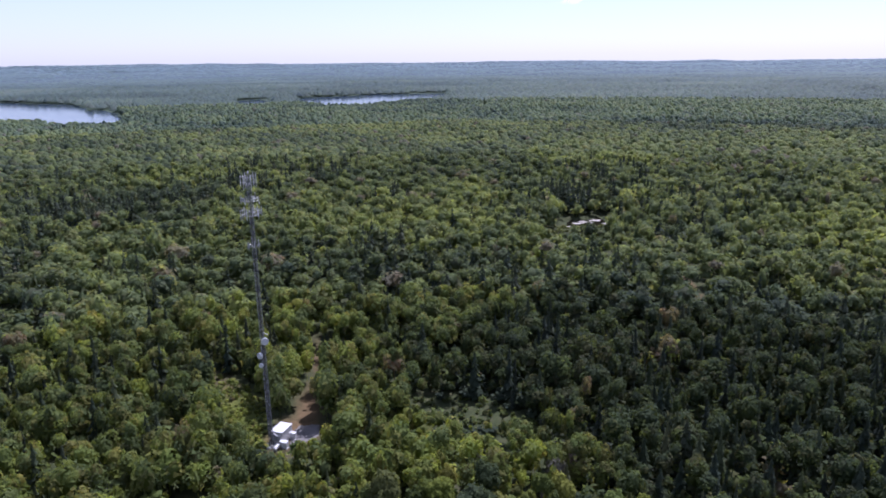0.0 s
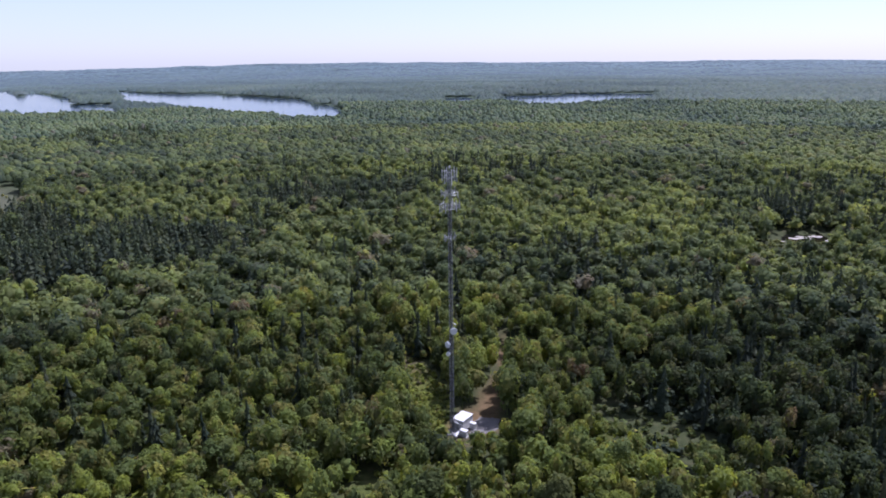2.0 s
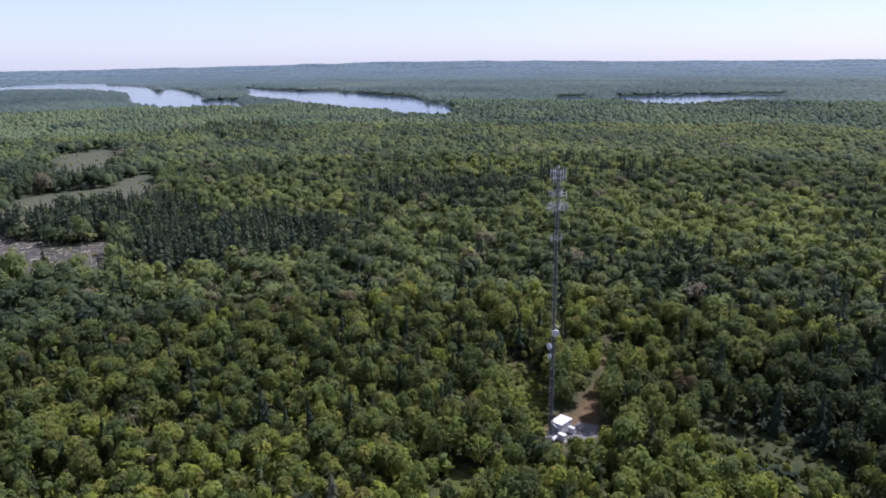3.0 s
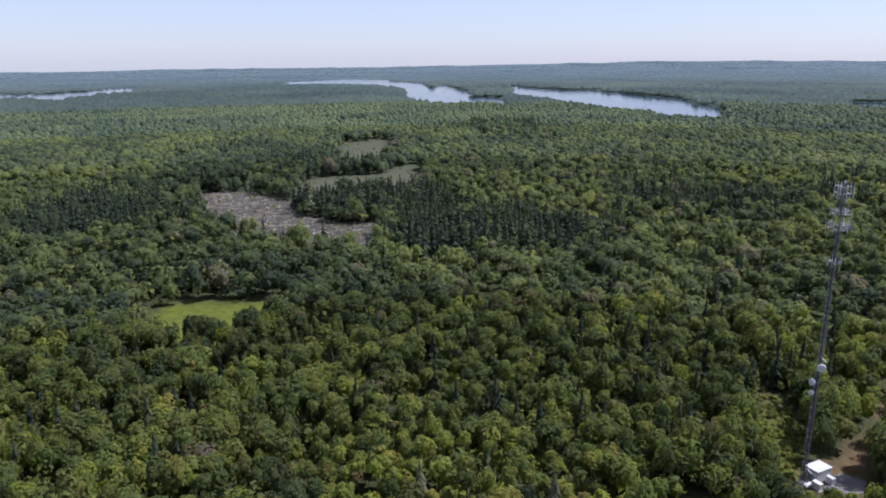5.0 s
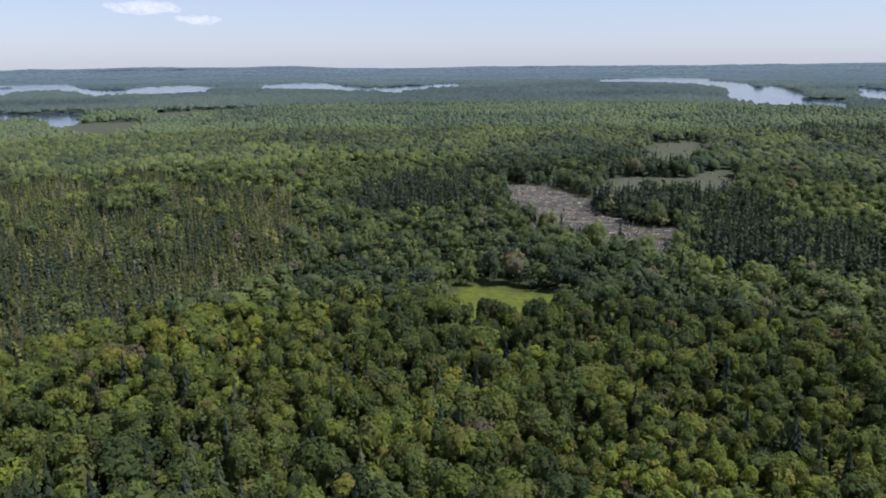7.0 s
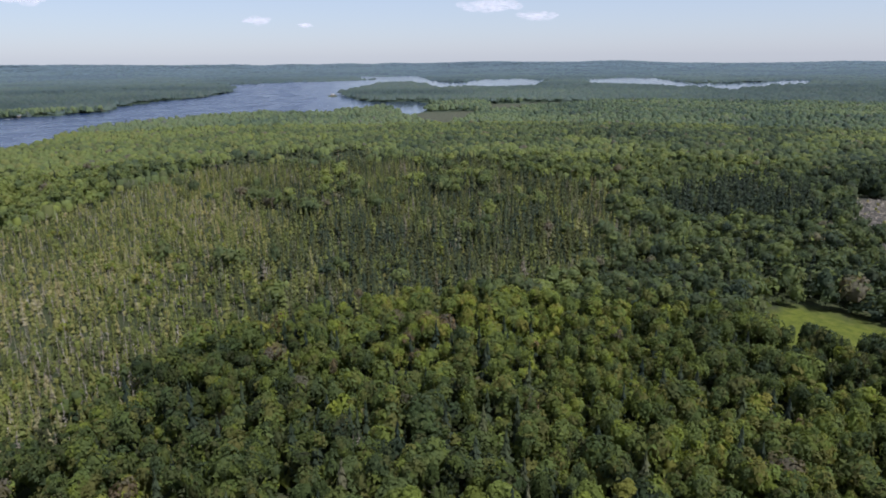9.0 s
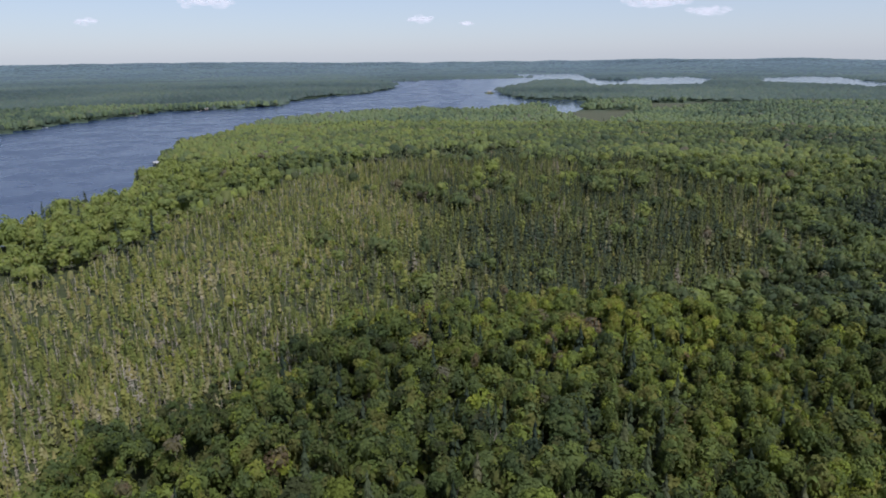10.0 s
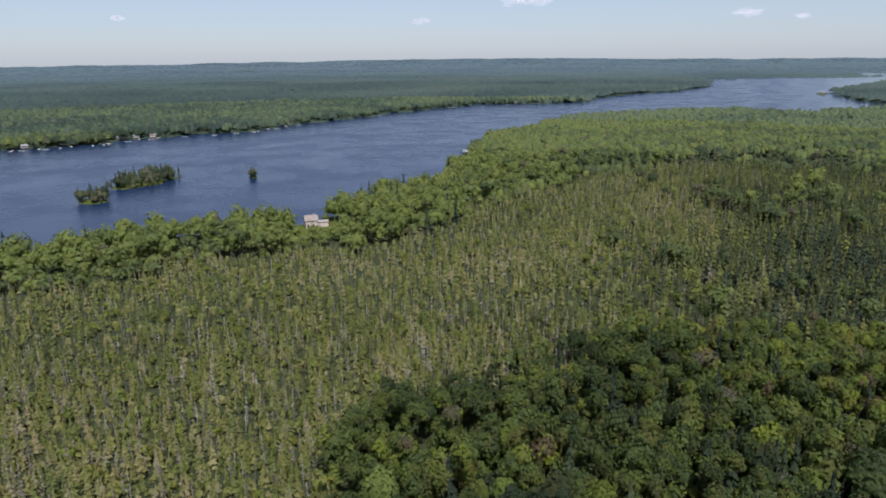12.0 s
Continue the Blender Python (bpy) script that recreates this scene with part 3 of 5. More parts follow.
def grid_points(a0, a1, r0, r1, cell, jitter=0.5):
    """Jittered points on square cells inside a ring sector."""
    m = int(r1 / cell) + 1
    i = np.arange(-m, m + 1)
    gx, gy = np.meshgrid(i * cell, i * cell)
    gx = gx + (np.arange(len(i)) % 2 * cell * 0.5)[:, None]
    q = np.stack([gx.ravel(), gy.ravel()], 1)
    q = q + rng.uniform(-jitter, jitter, q.shape) * cell
    r = np.hypot(q[:, 0], q[:, 1])
    a = np.degrees(np.arctan2(-q[:, 0], q[:, 1]))
    a = np.where(a < -90, a + 360, a)
    return q[(r > r0) & (r < r1) & (a > a0) & (a < a1)]


def open_ground(p):
    """True where no tree stands."""
    o = water_depth(p) > -2.5
    for poly in (MEADOW, PAD, ROAD, GLADE, NOTCH, YARD, TRAIL, GULLY):
        o |= inside(poly, p) > -0.8
    o |= (inside(SCRUB, p) > 0) & (rng.random(len(p)) < 0.94)
    o |= inside(FORE, p) > 0
    ragged = (vnoise(p, 26, 81) - 0.5) * 15
    o |= inside(BOG, p) + ragged * 0.6 > 0
    for poly in MARSHES:
        o |= inside(poly, p) + ragged > 0
    return o


def placed(p, s=None):
    return np.concatenate([p, ground_height(p)[:, None]], 1)


# outline of a cloud's shadow, imitated by dark leaf tints and added spruces
CLOUDSHADE = [(0.5, 150), (0.5, 176), (-4, 198), (-8, 222), (-15, 252), (-33.5, 262), (-45, 230), (-45, 118), (-14, 122), (-9.5, 160)]


def patch(p):
    """A tree's tint: woods of one mind in patches, each tree a little its own, cloud shade painted in."""
    r = np.hypot(p[:, 0], p[:, 1])
    shore = 0.46 * np.clip(1.25 + water_depth(p) / 170, 0, 1) * (p[:, 0] < -70) * (p[:, 1] < 150) * (r < 1150 - 9 * (np.degrees(np.arctan2(-p[:, 0], p[:, 1])) % 360 - 117))
    south = -0.10 * ((p[:, 0] < -60) & (p[:, 1] < 10) & (r < 260))
    # the first term paints the cloud's shadow as a darker leaf tint
    darkening = np.clip(inside(CLOUDSHADE, p) / 25 + 0.5, 0, 1) * 0.8 + np.clip(np.max([inside(q, p) for q in MIXED], 0) / 30 + 0.5, 0, 1) * 0.25
    az = np.degrees(np.arctan2(-p[:, 0], p[:, 1])) % 360
    az = np.where(az > 270, az - 360, az)
    # lighter leaves below 24 degrees; cloud shade painted in from 53 to 98
    stand = 0.16 * np.clip((24 - az) / 8, 0, 1) * np.clip((r - 205) / 30, 0, 1) * (r < 900) - (0.10 * np.clip((az - 53) / 6, 0, 1) + 0.18 * np.clip((az - 71) / 6, 0, 1)) * (az < 98) * np.clip((r - 225) / 30, 0, 1) * (r < 560) - 0.10 * ((az > 58) & (az < 86) & (r < 235))
    tired = rng.random(len(p)) < 0.022
    t = np.clip(0.43 + stand + shore + south - darkening + 0.5 * (vnoise(p, 260, 33) - 0.5) + 0.6 * (vnoise(p, 70, 31) - 0.5) + 0.25 * (vnoise(p, 19, 32) - 0.5) + rng.normal(0.0, 0.17, len(p)), 0, 0.84)
    t = np.maximum(t, rng.uniform(0.0, 0.09, len(p)))
    return np.where(tired, rng.uniform(1.02, 1.15, len(p)), t)


def eastern(p):
    return np.clip((121 - np.degrees(np.arctan2(-p[:, 0], p[:, 1])) % 360) / 16, 0, 1)


def kinds(p):
    """0 broadleaf, 1 spruce, 2 dead spruce, 3 sickly spruce or larch, 4 part of a dense spruce stand."""
    k = np.zeros(len(p), int)
    u = rng.random(len(p))
    k[u < 0.06 + 0.12 * (vnoise(p, 90, 41) > 0.62)] = 1
    m = vnoise(p, 130, 45) * 0.7 + vnoise(p, 38, 46) * 0.3 > 0.66
    m &= ~((p[:, 0] < -150) & (np.hypot(p[:, 0], p[:, 1]) < 480))
    k[m & (u < 0.22) & (np.hypot(p[:, 0], p[:, 1]) > 230) & ~((p[:, 0] < -70) & (p[:, 1] < 60))] = 4
    for poly in SPRUCE:
        m = inside(poly, p) + (vnoise(p, 25, 42) - 0.5) * 24 > 0
        k[m & (u < 0.8) & (vnoise(p, 17, 49) > 0.12)] = 4
    for poly in MIXED:
        m = inside(poly, p) + (vnoise(p, 40, 47) - 0.5) * 40 > 0
        k[m & (u < 0.5)] = 4
    # dark spruces added to deepen the imitated cloud shadow
    m = inside(CLOUDSHADE, p) + (vnoise(p, 20, 44) - 0.5) * 20 > 0
    k[m & (u < 0.42)] = 1
    m = inside(DEADWOOD, p) + (vnoise(p, 34, 43) - 0.5) * 52 > 0
    # towards the east the swamp wood is greener and mixed with broadleaf trees
    east = eastern(p)
    k[m & (u < 1.0 - 0.24 * east * (vnoise(p, 30, 48) > 0.5))] = 3
    k[m & (u < 0.30 - 0.20 * east)] = 2
    near_water = (water_depth(p) > -16) & (u < 0.34)
    k[near_water] = 1
    return k, m


def stuff(name, data, mat, label, smooth=False):
    ob = new(name, mesh_object(name, data[0], data[1], mat, smooth, {"tint": data[2]}))
    return tagged(ob, label, "trees", kind="stuff")


def thin(p, keep):
    return p[rng.random(len(p)) < keep]


A0, A1 = -42, 174
LEAFY = [broad_crown(100 + k, ICO1, 300, 0.122) for k in range(14)]
LEAFY_FAR = [broad_crown(200 + k, ICO1, 104, 0.165, 0.24) for k in range(16)]
SPIRES = [spire(300 + k, 8, 7) for k in range(6)]
SPIRES_FAR = [spire(320 + k, 7, 6, two=False) for k in range(6)]
SICK = [spire(340 + k, 12, 5, two=False, gaps=0.2) for k in range(8)]
BARE = [dead_tree(360 + k, 26) for k in range(8)]
BARE_FAR = [dead_tree(380 + k, 9) for k in range(6)]
DOMES_FAR = [clump(460 + k, 2, 4) for k in range(16)]
CLUMPS = [clump(480 + k, 3) for k in range(16)]
UNDER = [broad_crown(230 + k, ICO0, 26, 0.32) for k in range(12)]
BUSHY = [broad_crown(250 + k, ICO0, 40, 0.27) for k in range(8)]
DOMES = [dome(400 + k, 5, 2) for k in range(16)]


TREES = {}


def crown_sizes(q):
    """Radius, half height and top of each broadleaf crown."""
    w = (0.24 + 0.56 * rng.beta(1.3, 2.2, len(q))) * 6.0 * np.where(vnoise(q, 45, 51) > 0.6, 1.12, 0.95)
    h = w * rng.uniform(0.95, 1.5, len(q))
    top = rng.uniform(7.5, 14.5, len(q)) + 2 * vnoise(q, 60, 52)
    low = np.zeros(len(q), bool)
    for poly in LOW:
        low |= inside(poly, q) > 0
    slim = rng.random(len(q)) < 0.16
    w, h = np.where(slim, w * 0.62, w), np.where(slim, h * 1.15, h)
    edge = water_depth(q) > -22
    for poly in (MEADOW, BOG, PAD, GLADE, NOTCH, YARD, *MARSHES):
        edge |= inside(poly, q) > -9
    h = np.where(edge, (top - rng.uniform(0.4, 2.0, len(q))) / 2, h)
    w = np.where(edge, np.maximum(w, 0.55 * h), w)
    small = np.where(low, rng.uniform(0.32, 0.55, len(q)), 1.0)
    return w * np.sqrt(small), h * np.sqrt(small), top * small


def wood(zone, leaf_mat, r0, r1, cell, leafy, spires, sick, bare, bushes, dense, things):
    p = grid_points(A0, A1, r0, r1, cell)
    p = p[~open_ground(p)]
    k, dead = kinds(p)
    q = p[k == 0]
    w, h, top = crown_sizes(q)
    w, h = (w, h) if things else (np.minimum(w * 1.45, 5.8), h * 1.18)
    top = np.maximum(top, 1.7 * h)
    pos = placed(q)
    pos[:, 2] += np.maximum(top - 2 * h, 0.3)
    near = np.argsort(np.hypot(q[:, 0], q[:, 1]))[:things]
    TREES.setdefault("broad", []).extend((pos[i], w[i], h[i]) for i in near)
    rest = np.setdiff1d(np.arange(len(q)), near)
    stuff("broadleaf_trees", scatter(leafy, pos[rest], w[rest], h[rest], patch(q[rest])), leaf_mat, "dense green broadleaf forest canopy, " + zone, True)
    # younger trees and tall shrubs fill the gaps below the canopy
    q = grid_points(A0, A1, r0, r1, 4.4 if things else 6.6)
    q = q[~open_ground(q) & (inside(DEADWOOD, q) < -4)]
    for poly in (MEADOW, BOG, PAD, GLADE, SCRUB, ROAD, GULLY):
        q = q[inside(poly, q) < -3.0]
    b = rng.uniform(1.5, 2.7, len(q)) * (1.0 if things else 1.5)
    pos = placed(q)
    pos[:, 2] += rng.uniform(-0.4, 1.4, len(q)) * (1.0 if things else 2.2)
    # tint raised a little, painting the shadowed gaps between crowns lighter
    tint = np.clip(patch(q) + 0.05, 0, 1)
    tall = b * rng.uniform(0.9, 1.5, len(q)) * (1.0 if things else 0.7)
    close = np.hypot(q[:, 0], q[:, 1]) < 430
    for pick, shapes in ((close, UNDER), (~close, DOMES)):
        if pick.any():
            stuff("understorey_trees", scatter(shapes, pos[pick], b[pick], tall[pick], tint[pick]), leaf_mat, "younger green trees and shrubs below the canopy, " + zone, True)
    q = grid_points(A0, A1, r0, r1, cell * 0.6 if things else 4.2)
    q = q[~open_ground(q)]
    stand = q[kinds(q)[0] == 4]
    hh = np.concatenate([rng.uniform(9, 16.0, (k == 1).sum()), rng.uniform(11.5, 18.0, len(stand)) * (0.85 + 0.3 * vnoise(stand, 21, 64))])
    q = np.concatenate([p[k == 1], stand])
    low = np.max([inside(poly, q) for poly in LOW], 0) > 0
    hh = np.where(low, hh * 0.5, hh)
    pos, w = placed(q), hh * rng.uniform(0.15, 0.22, len(q)) * np.where(np.arange(len(q)) < (k == 1).sum(), 1.0, 1.3)
    near = np.argsort(np.hypot(q[:, 0], q[:, 1]))[:things // 3]
    TREES.setdefault("spruce", []).extend((pos[i], w[i], hh[i]) for i in near)
    rest = np.setdiff1d(np.arange(len(q)), near)
    stuff("spruce_trees", scatter(spires, pos[rest], w[rest], hh[rest], np.clip(rng.normal(0.2, 0.16, len(rest)), 0, 0.9), 0.02), M_CONIF, "dark green spruces among broadleaf trees, " + zone)
    p2 = grid_points(74, A1, r0, min(r1, 720), dense, 0.9)
    p2 = p2[~open_ground(p2)]
    k2, dead2 = kinds(p2)
    p2, k2 = p2[dead2], k2[dead2]
    q = p2[k2 == 3]
    east = eastern(q)
    hh = rng.uniform(3.6, 7.6, len(q)) * (1 + 0.6 * east) * (0.8 + 0.4 * vnoise(q, 24, 63))
    w = hh * rng.uniform(0.15, 0.25, len(q))
    pos = placed(q)
    t = np.clip(0.5 - 0.38 * east + 0.7 * (vnoise(q, 45, 61) - 0.5) + rng.normal(0, 0.24, len(q)), 0, 1)
    near = np.argsort(np.hypot(q[:, 0], q[:, 1]))[:things // 3]
    TREES.setdefault("swamp", []).extend((pos[i], w[i], hh[i]) for i in near)
    rest = np.setdiff1d(np.arange(len(q)), near)
    green = rng.random(len(rest)) < 0.45 * east[rest]
    for pick, mat, shapes, tone, words in ((~green, M_SWAMP, sick, 1.0, "thin olive swamp spruces and larches, "), (green, M_CONIF, spires, 0.9, "dark green pointed swamp spruces, ")):
        if pick.any():
            i = rest[pick]
            stuff("swamp_spruces", scatter(shapes, pos[i], w[i], hh[i], t[i] * tone + 0.35 * (tone < 1), 0.03), mat, words + zone)
    q = p2[k2 == 2]
    hh = rng.uniform(5.0, 9.5, len(q))
    w = hh * rng.uniform(0.1, 0.2, len(q))
    pos = placed(q)
    near = np.argsort(np.hypot(q[:, 0], q[:, 1]))[:things // 5]
    TREES.setdefault("bare", []).extend((pos[i], w[i], hh[i]) for i in near)
    rest = np.setdiff1d(np.arange(len(q)), near)
    stuff("dead_spruces", scatter(bare, pos[rest], w[rest], hh[rest], rng.random(len(rest)), 0.05), M_GREY, "bare grey dead spruces standing in swamp, " + zone)
    # alder and willow scrub below
    q = grid_points(74, A1, r0, min(r1, 720), dense * (1.5 if things else 2.1))
    q = q[(inside(DEADWOOD, q) > -6) & ~open_ground(q)]
    b = rng.uniform(0.8, 1.6, len(q))
    pos = placed(q)
    pos[:, 2] -= 0.4
    stuff("swamp_shrubs", scatter(bushes, pos, b, b * rng.uniform(0.7, 1.4, len(q)), np.clip(rng.normal(0.5, 0.18, len(q)), 0, 1)), M_SWAMP, "low olive-green alder scrub between swamp trees, " + zone)


wood("close by", M_BROAD, 100, 235, 4.7, LEAFY, SPIRES, SICK, BARE, UNDER, 2.55, 280)
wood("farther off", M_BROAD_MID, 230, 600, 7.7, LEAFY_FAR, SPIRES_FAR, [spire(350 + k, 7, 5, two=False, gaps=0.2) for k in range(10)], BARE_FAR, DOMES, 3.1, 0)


def scrub(name, poly, cell, size, mat, label, keep=1.0, shapes=None, tone=0.72):
    v = xy([c[0] for c in poly], [c[1] for c in poly])
    r = np.hypot(v[:, 0], v[:, 1])
    q = grid_points(A0, A1, r.min() - 8, r.max() + 8, cell)
    q = thin(q[(inside(poly, q) > -1.5)], keep)
    q = q[(inside(PAD, q) < -1) & (inside(ROAD, q) < -0.5)]
    if poly is CLOUDSHADE:
        q = q[inside(SCRUB, q) < 0]
    b = rng.uniform(0.5, 1.0, len(q)) * size
    pos = placed(q)
    pos[:, 2] -= b * 0.3
    ob = stuff(name, scatter(shapes or BUSHY, pos, b, b * rng.uniform(0.6, 1.1, len(q)), np.clip(rng.normal(tone, 0.2 * tone, len(q)), 0, 1)), mat, label)
    return tagged(ob, category="shrubs")


scrub("glade_shrubs", GLADE, 1.5, 0.95, M_BROAD, "yellow-green weeds and bushes in the glade", 0.9)
scrub("verge_bushes", LOW[1], 3.0, 1.9, M_BROAD, "green bushes and saplings round the compound", 0.7)
# the low tone paints the clearing's shade into its bushes
scrub("scrub_bushes", SCRUB, 2.4, 1.3, M_BROAD, "low green bushes in a shaded clearing", 0.8, tone=0.3)
# very low tone: the cloud's shadow painted into the undergrowth
scrub("undergrowth", CLOUDSHADE, 3.4, 2.6, M_CONIF, "undergrowth between spruces, darkened to imitate cloud shade", 0.8, BUSHY, 0.12)
scrub("gully_bushes", GULLY, 3.4, 1.3, M_BROAD, "low bushes along a dark gully", 0.5)
scrub("notch_bushes", NOTCH, 3.0, 1.2, M_BROAD, "grass tufts and bushes in a small clearing", 0.6)
scrub("bog_shrubs", BOG, 7.0, 1.2, M_SWAMP, "sparse low shrubs on grey bog", 0.3, DOMES)
scrub("pond_shrubs", MARSHES[0], 3.0, 1.5, M_SWAMP, "dark olive shrubs and reeds beside a pond", 0.8, BUSHY, 0.22)
for k, poly in enumerate(MARSHES[3:]):
    scrub("marsh_shrubs", poly, 9.0, 1.3, M_SWAMP, "scattered low shrubs on a sedge marsh", 0.4, DOMES)


def alder_thickets():
    q = grid_points(96, A1, 100, 420, 9.0)
    q = q[(inside(DEADWOOD, q) > 2) & (vnoise(q, 30, 62) > 0.42)]
    b = rng.uniform(0.9, 2.1, len(q))
    pos = placed(q)
    tagged(stuff("alder_thickets", scatter(BUSHY, pos, b, b * rng.uniform(0.9, 1.5, len(q)), rng.uniform(0.6, 0.9, len(q))), M_BROAD, "bright green alder bushes among swamp spruces", True), category="shrubs")


alder_thickets()


def bog_snags():
    q = grid_points(A0, A1, 290, 520, 3.8)
    q = thin(q[inside(BOG, q) > -8], 0.55)
    hh = rng.uniform(2.5, 7.5, len(q))
    stuff("bog_snags", scatter(BARE_FAR, placed(q), hh * rng.uniform(0.06, 0.16, len(q)), hh, rng.random(len(q)), 0.12), M_GREY, "broken grey snags standing in the bog")
    q = grid_points(A0, A1, 290, 480, 3.0)
    d = inside(SPRUCE[0], q)
    q = thin(q[(d > -5) & (d < 2.5) & (np.hypot(q[:, 0], q[:, 1]) < 372) & (inside(BOG, q) < 2)], 0.8)
    hh = rng.uniform(6.0, 12.0, len(q))
    stuff("dead_stems", scatter(BARE_FAR, placed(q), hh * rng.uniform(0.05, 0.11, len(q)), hh, rng.random(len(q)), 0.06), M_GREY, "bare grey stems along the edge of a spruce stand")
    q = grid_points(A0, A1, 290, 520, 2.4)
    q = thin(q[inside(BOG, q) > 0], 0.75)
    t = rng.uniform(0, 6.28, len(q))
    n = len(q)
    ln, wd = rng.uniform(1.2, 4.5, n), rng.uniform(0.10, 0.26, n)
    pos = placed(q)
    d = np.stack([np.cos(t), np.sin(t), np.zeros(n)], 1)
    s = np.stack([-np.sin(t), np.cos(t), np.zeros(n)], 1)
    up = np.array([0, 0, 1.0])
    V = np.stack([pos - d * ln[:, None] + s * wd[:, None], pos - d * ln[:, None] - s * wd[:, None], pos - d * ln[:, None] * 0.9 + up * 0.3, pos + d * ln[:, None] + up * 0.12], 1).reshape(-1, 3)
    F = (np.array([[0, 1, 3], [1, 2, 3], [2, 0, 3]])[None] + (np.arange(n) * 4)[:, None, None]).reshape(-1, 3)
    tagged(stuff("fallen_logs", (V, F, np.repeat(rng.random(n), 4)), M_GREY, "grey fallen logs littering the bog"), category="logs")


bog_snags()


def mid_woods(r0, r1, leaf_mat, where):
    p = grid_points(A0, A1, r0, r1, 7.9 if r0 < 800 else 9.4)
    r = np.hypot(p[:, 0], p[:, 1])
    p = p[(~open_ground(p)) & ((r > 640) | (r0 > 640) | (rng.random(len(p)) < (r - r0) / 60))]
    k, dead = kinds(p)
    q = p[k == 0]
    w = rng.uniform(3.9, 7.6, len(q)) * (1.0 if r0 < 800 else 1.15)
    h = w * rng.uniform(0.5, 0.8, len(q))
    edge = water_depth(q) > -18
    pos = placed(q)
    top = rng.uniform(10.4, 12.8, len(q))
    h = np.where(edge, np.maximum(h, 0.36 * top), h)
    pos[:, 2] += top - 2 * h
    stuff("broadleaf_woods", scatter(CLUMPS if r0 < 800 else DOMES_FAR, pos, w, h, patch(q)), leaf_mat, "green broadleaf woods " + where, True)
    some = (k > 1) | ((k == 1) & (rng.random(len(p)) < 0.5))
    q, kq = p[some], k[some]
    stuff("spruce_woods", scatter([spire(330 + i, 3, 5, two=False) for i in range(6)], placed(q), rng.uniform(2.0, 3.4, len(q)), rng.uniform(10, 17, len(q)), np.where((kq > 1) & (kq < 4), 0.6, 0.36) + rng.normal(0, 0.14, len(q)), 0.0), M_CONIF, "dark spruce woods " + where)


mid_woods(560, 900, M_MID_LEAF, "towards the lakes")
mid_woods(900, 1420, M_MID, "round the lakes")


def far_woods(name, r0, r1, step, ang, mat, label):
    """Woods on the skyline, seen along their tops: broad crowns in rows, one row behind the other."""
    rows = np.arange(r0, r1 * 1.12, step)
    P2 = []
    for r in rows:
        a = np.arange(A0, A1, math.degrees(ang)) + rng.uniform(0, 0.3)
        a = a + rng.uniform(-0.5, 0.5, len(a)) * math.degrees(ang)
        P2.append(xy(a, r + rng.uniform(-0.6, 0.6, len(a)) * step))
    q = np.concatenate(P2)
    r = np.hypot(q[:, 0], q[:, 1])
    fade = np.minimum((r - r0 * 0.99) / (r0 * 0.12), (r1 * 1.12 - r) / (r1 * 0.12)) + (vnoise(q, 300, 73) - 0.5)
    q = q[(rng.random(len(q)) < np.clip(fade + 0.25, 0, 1)) & (r < 4945)]
    q = q[~open_ground(q)]
    r = np.hypot(q[:, 0], q[:, 1])
    w = r * ang * rng.uniform(0.8, 1.9, len(q))
    h = rng.uniform(0.7, 1.1, len(q)) * np.clip(5200 / (r + 800), 1.0, 2.3)
    shore = water_depth(q) > -40
    h = np.where(shore, rng.uniform(2.4, 3.2, len(q)), h)
    pos = placed(q)
    lift = np.clip((2950 - r) / 500, 0, 1)
    pos[:, 2] += (rng.uniform(10.5, 13.5, len(q)) - 2 * h) * lift + 5 * (vnoise(q, 160, 71) - 0.5) * (0.3 + 0.7 * lift)
    t = np.clip(0.15 + 0.6 * vnoise(q, 240, 72) + rng.normal(0, 0.08, len(q)), 0, 1)
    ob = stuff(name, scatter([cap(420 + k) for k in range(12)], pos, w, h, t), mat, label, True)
    return ob


# each ring's leaf colour carries more painted haze than the last
for k, (r0, r1, step, word) in enumerate(((1380, 1900, 34, "far green"), (1900, 2450, 48, "far grey-green"), (2450, 3150, 60, "distant blue-green"), (3150, 3900, 75, "distant blue"), (3900, 4940, 85, "hazy pale blue"))):
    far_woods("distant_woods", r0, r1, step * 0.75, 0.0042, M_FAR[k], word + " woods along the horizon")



M_POND = simple("peat_water", (0.010, 0.009, 0.007), 0.06, 0.0, 0.2, 0.5)


def pond_surface(poly):
    """Still brown water, a hand above the lakes' level."""
    v = xy([c[0] for c in poly], [c[1] for c in poly])
    mid = v.mean(0)
    V = [(*mid, -0.33)] + [(*(mid + (q - mid) * 1.25), -0.33) for q in v]
    F = [[0, 1 + i, 1 + (i + 1) % len(v)] for i in range(len(v))]
    tagged(new("pond", mesh_object("pond", V, F, M_POND)), "still dark brown pond among spruces", "pond", kind="structure")


pond_surface(POND)
pond_surface(POND2)


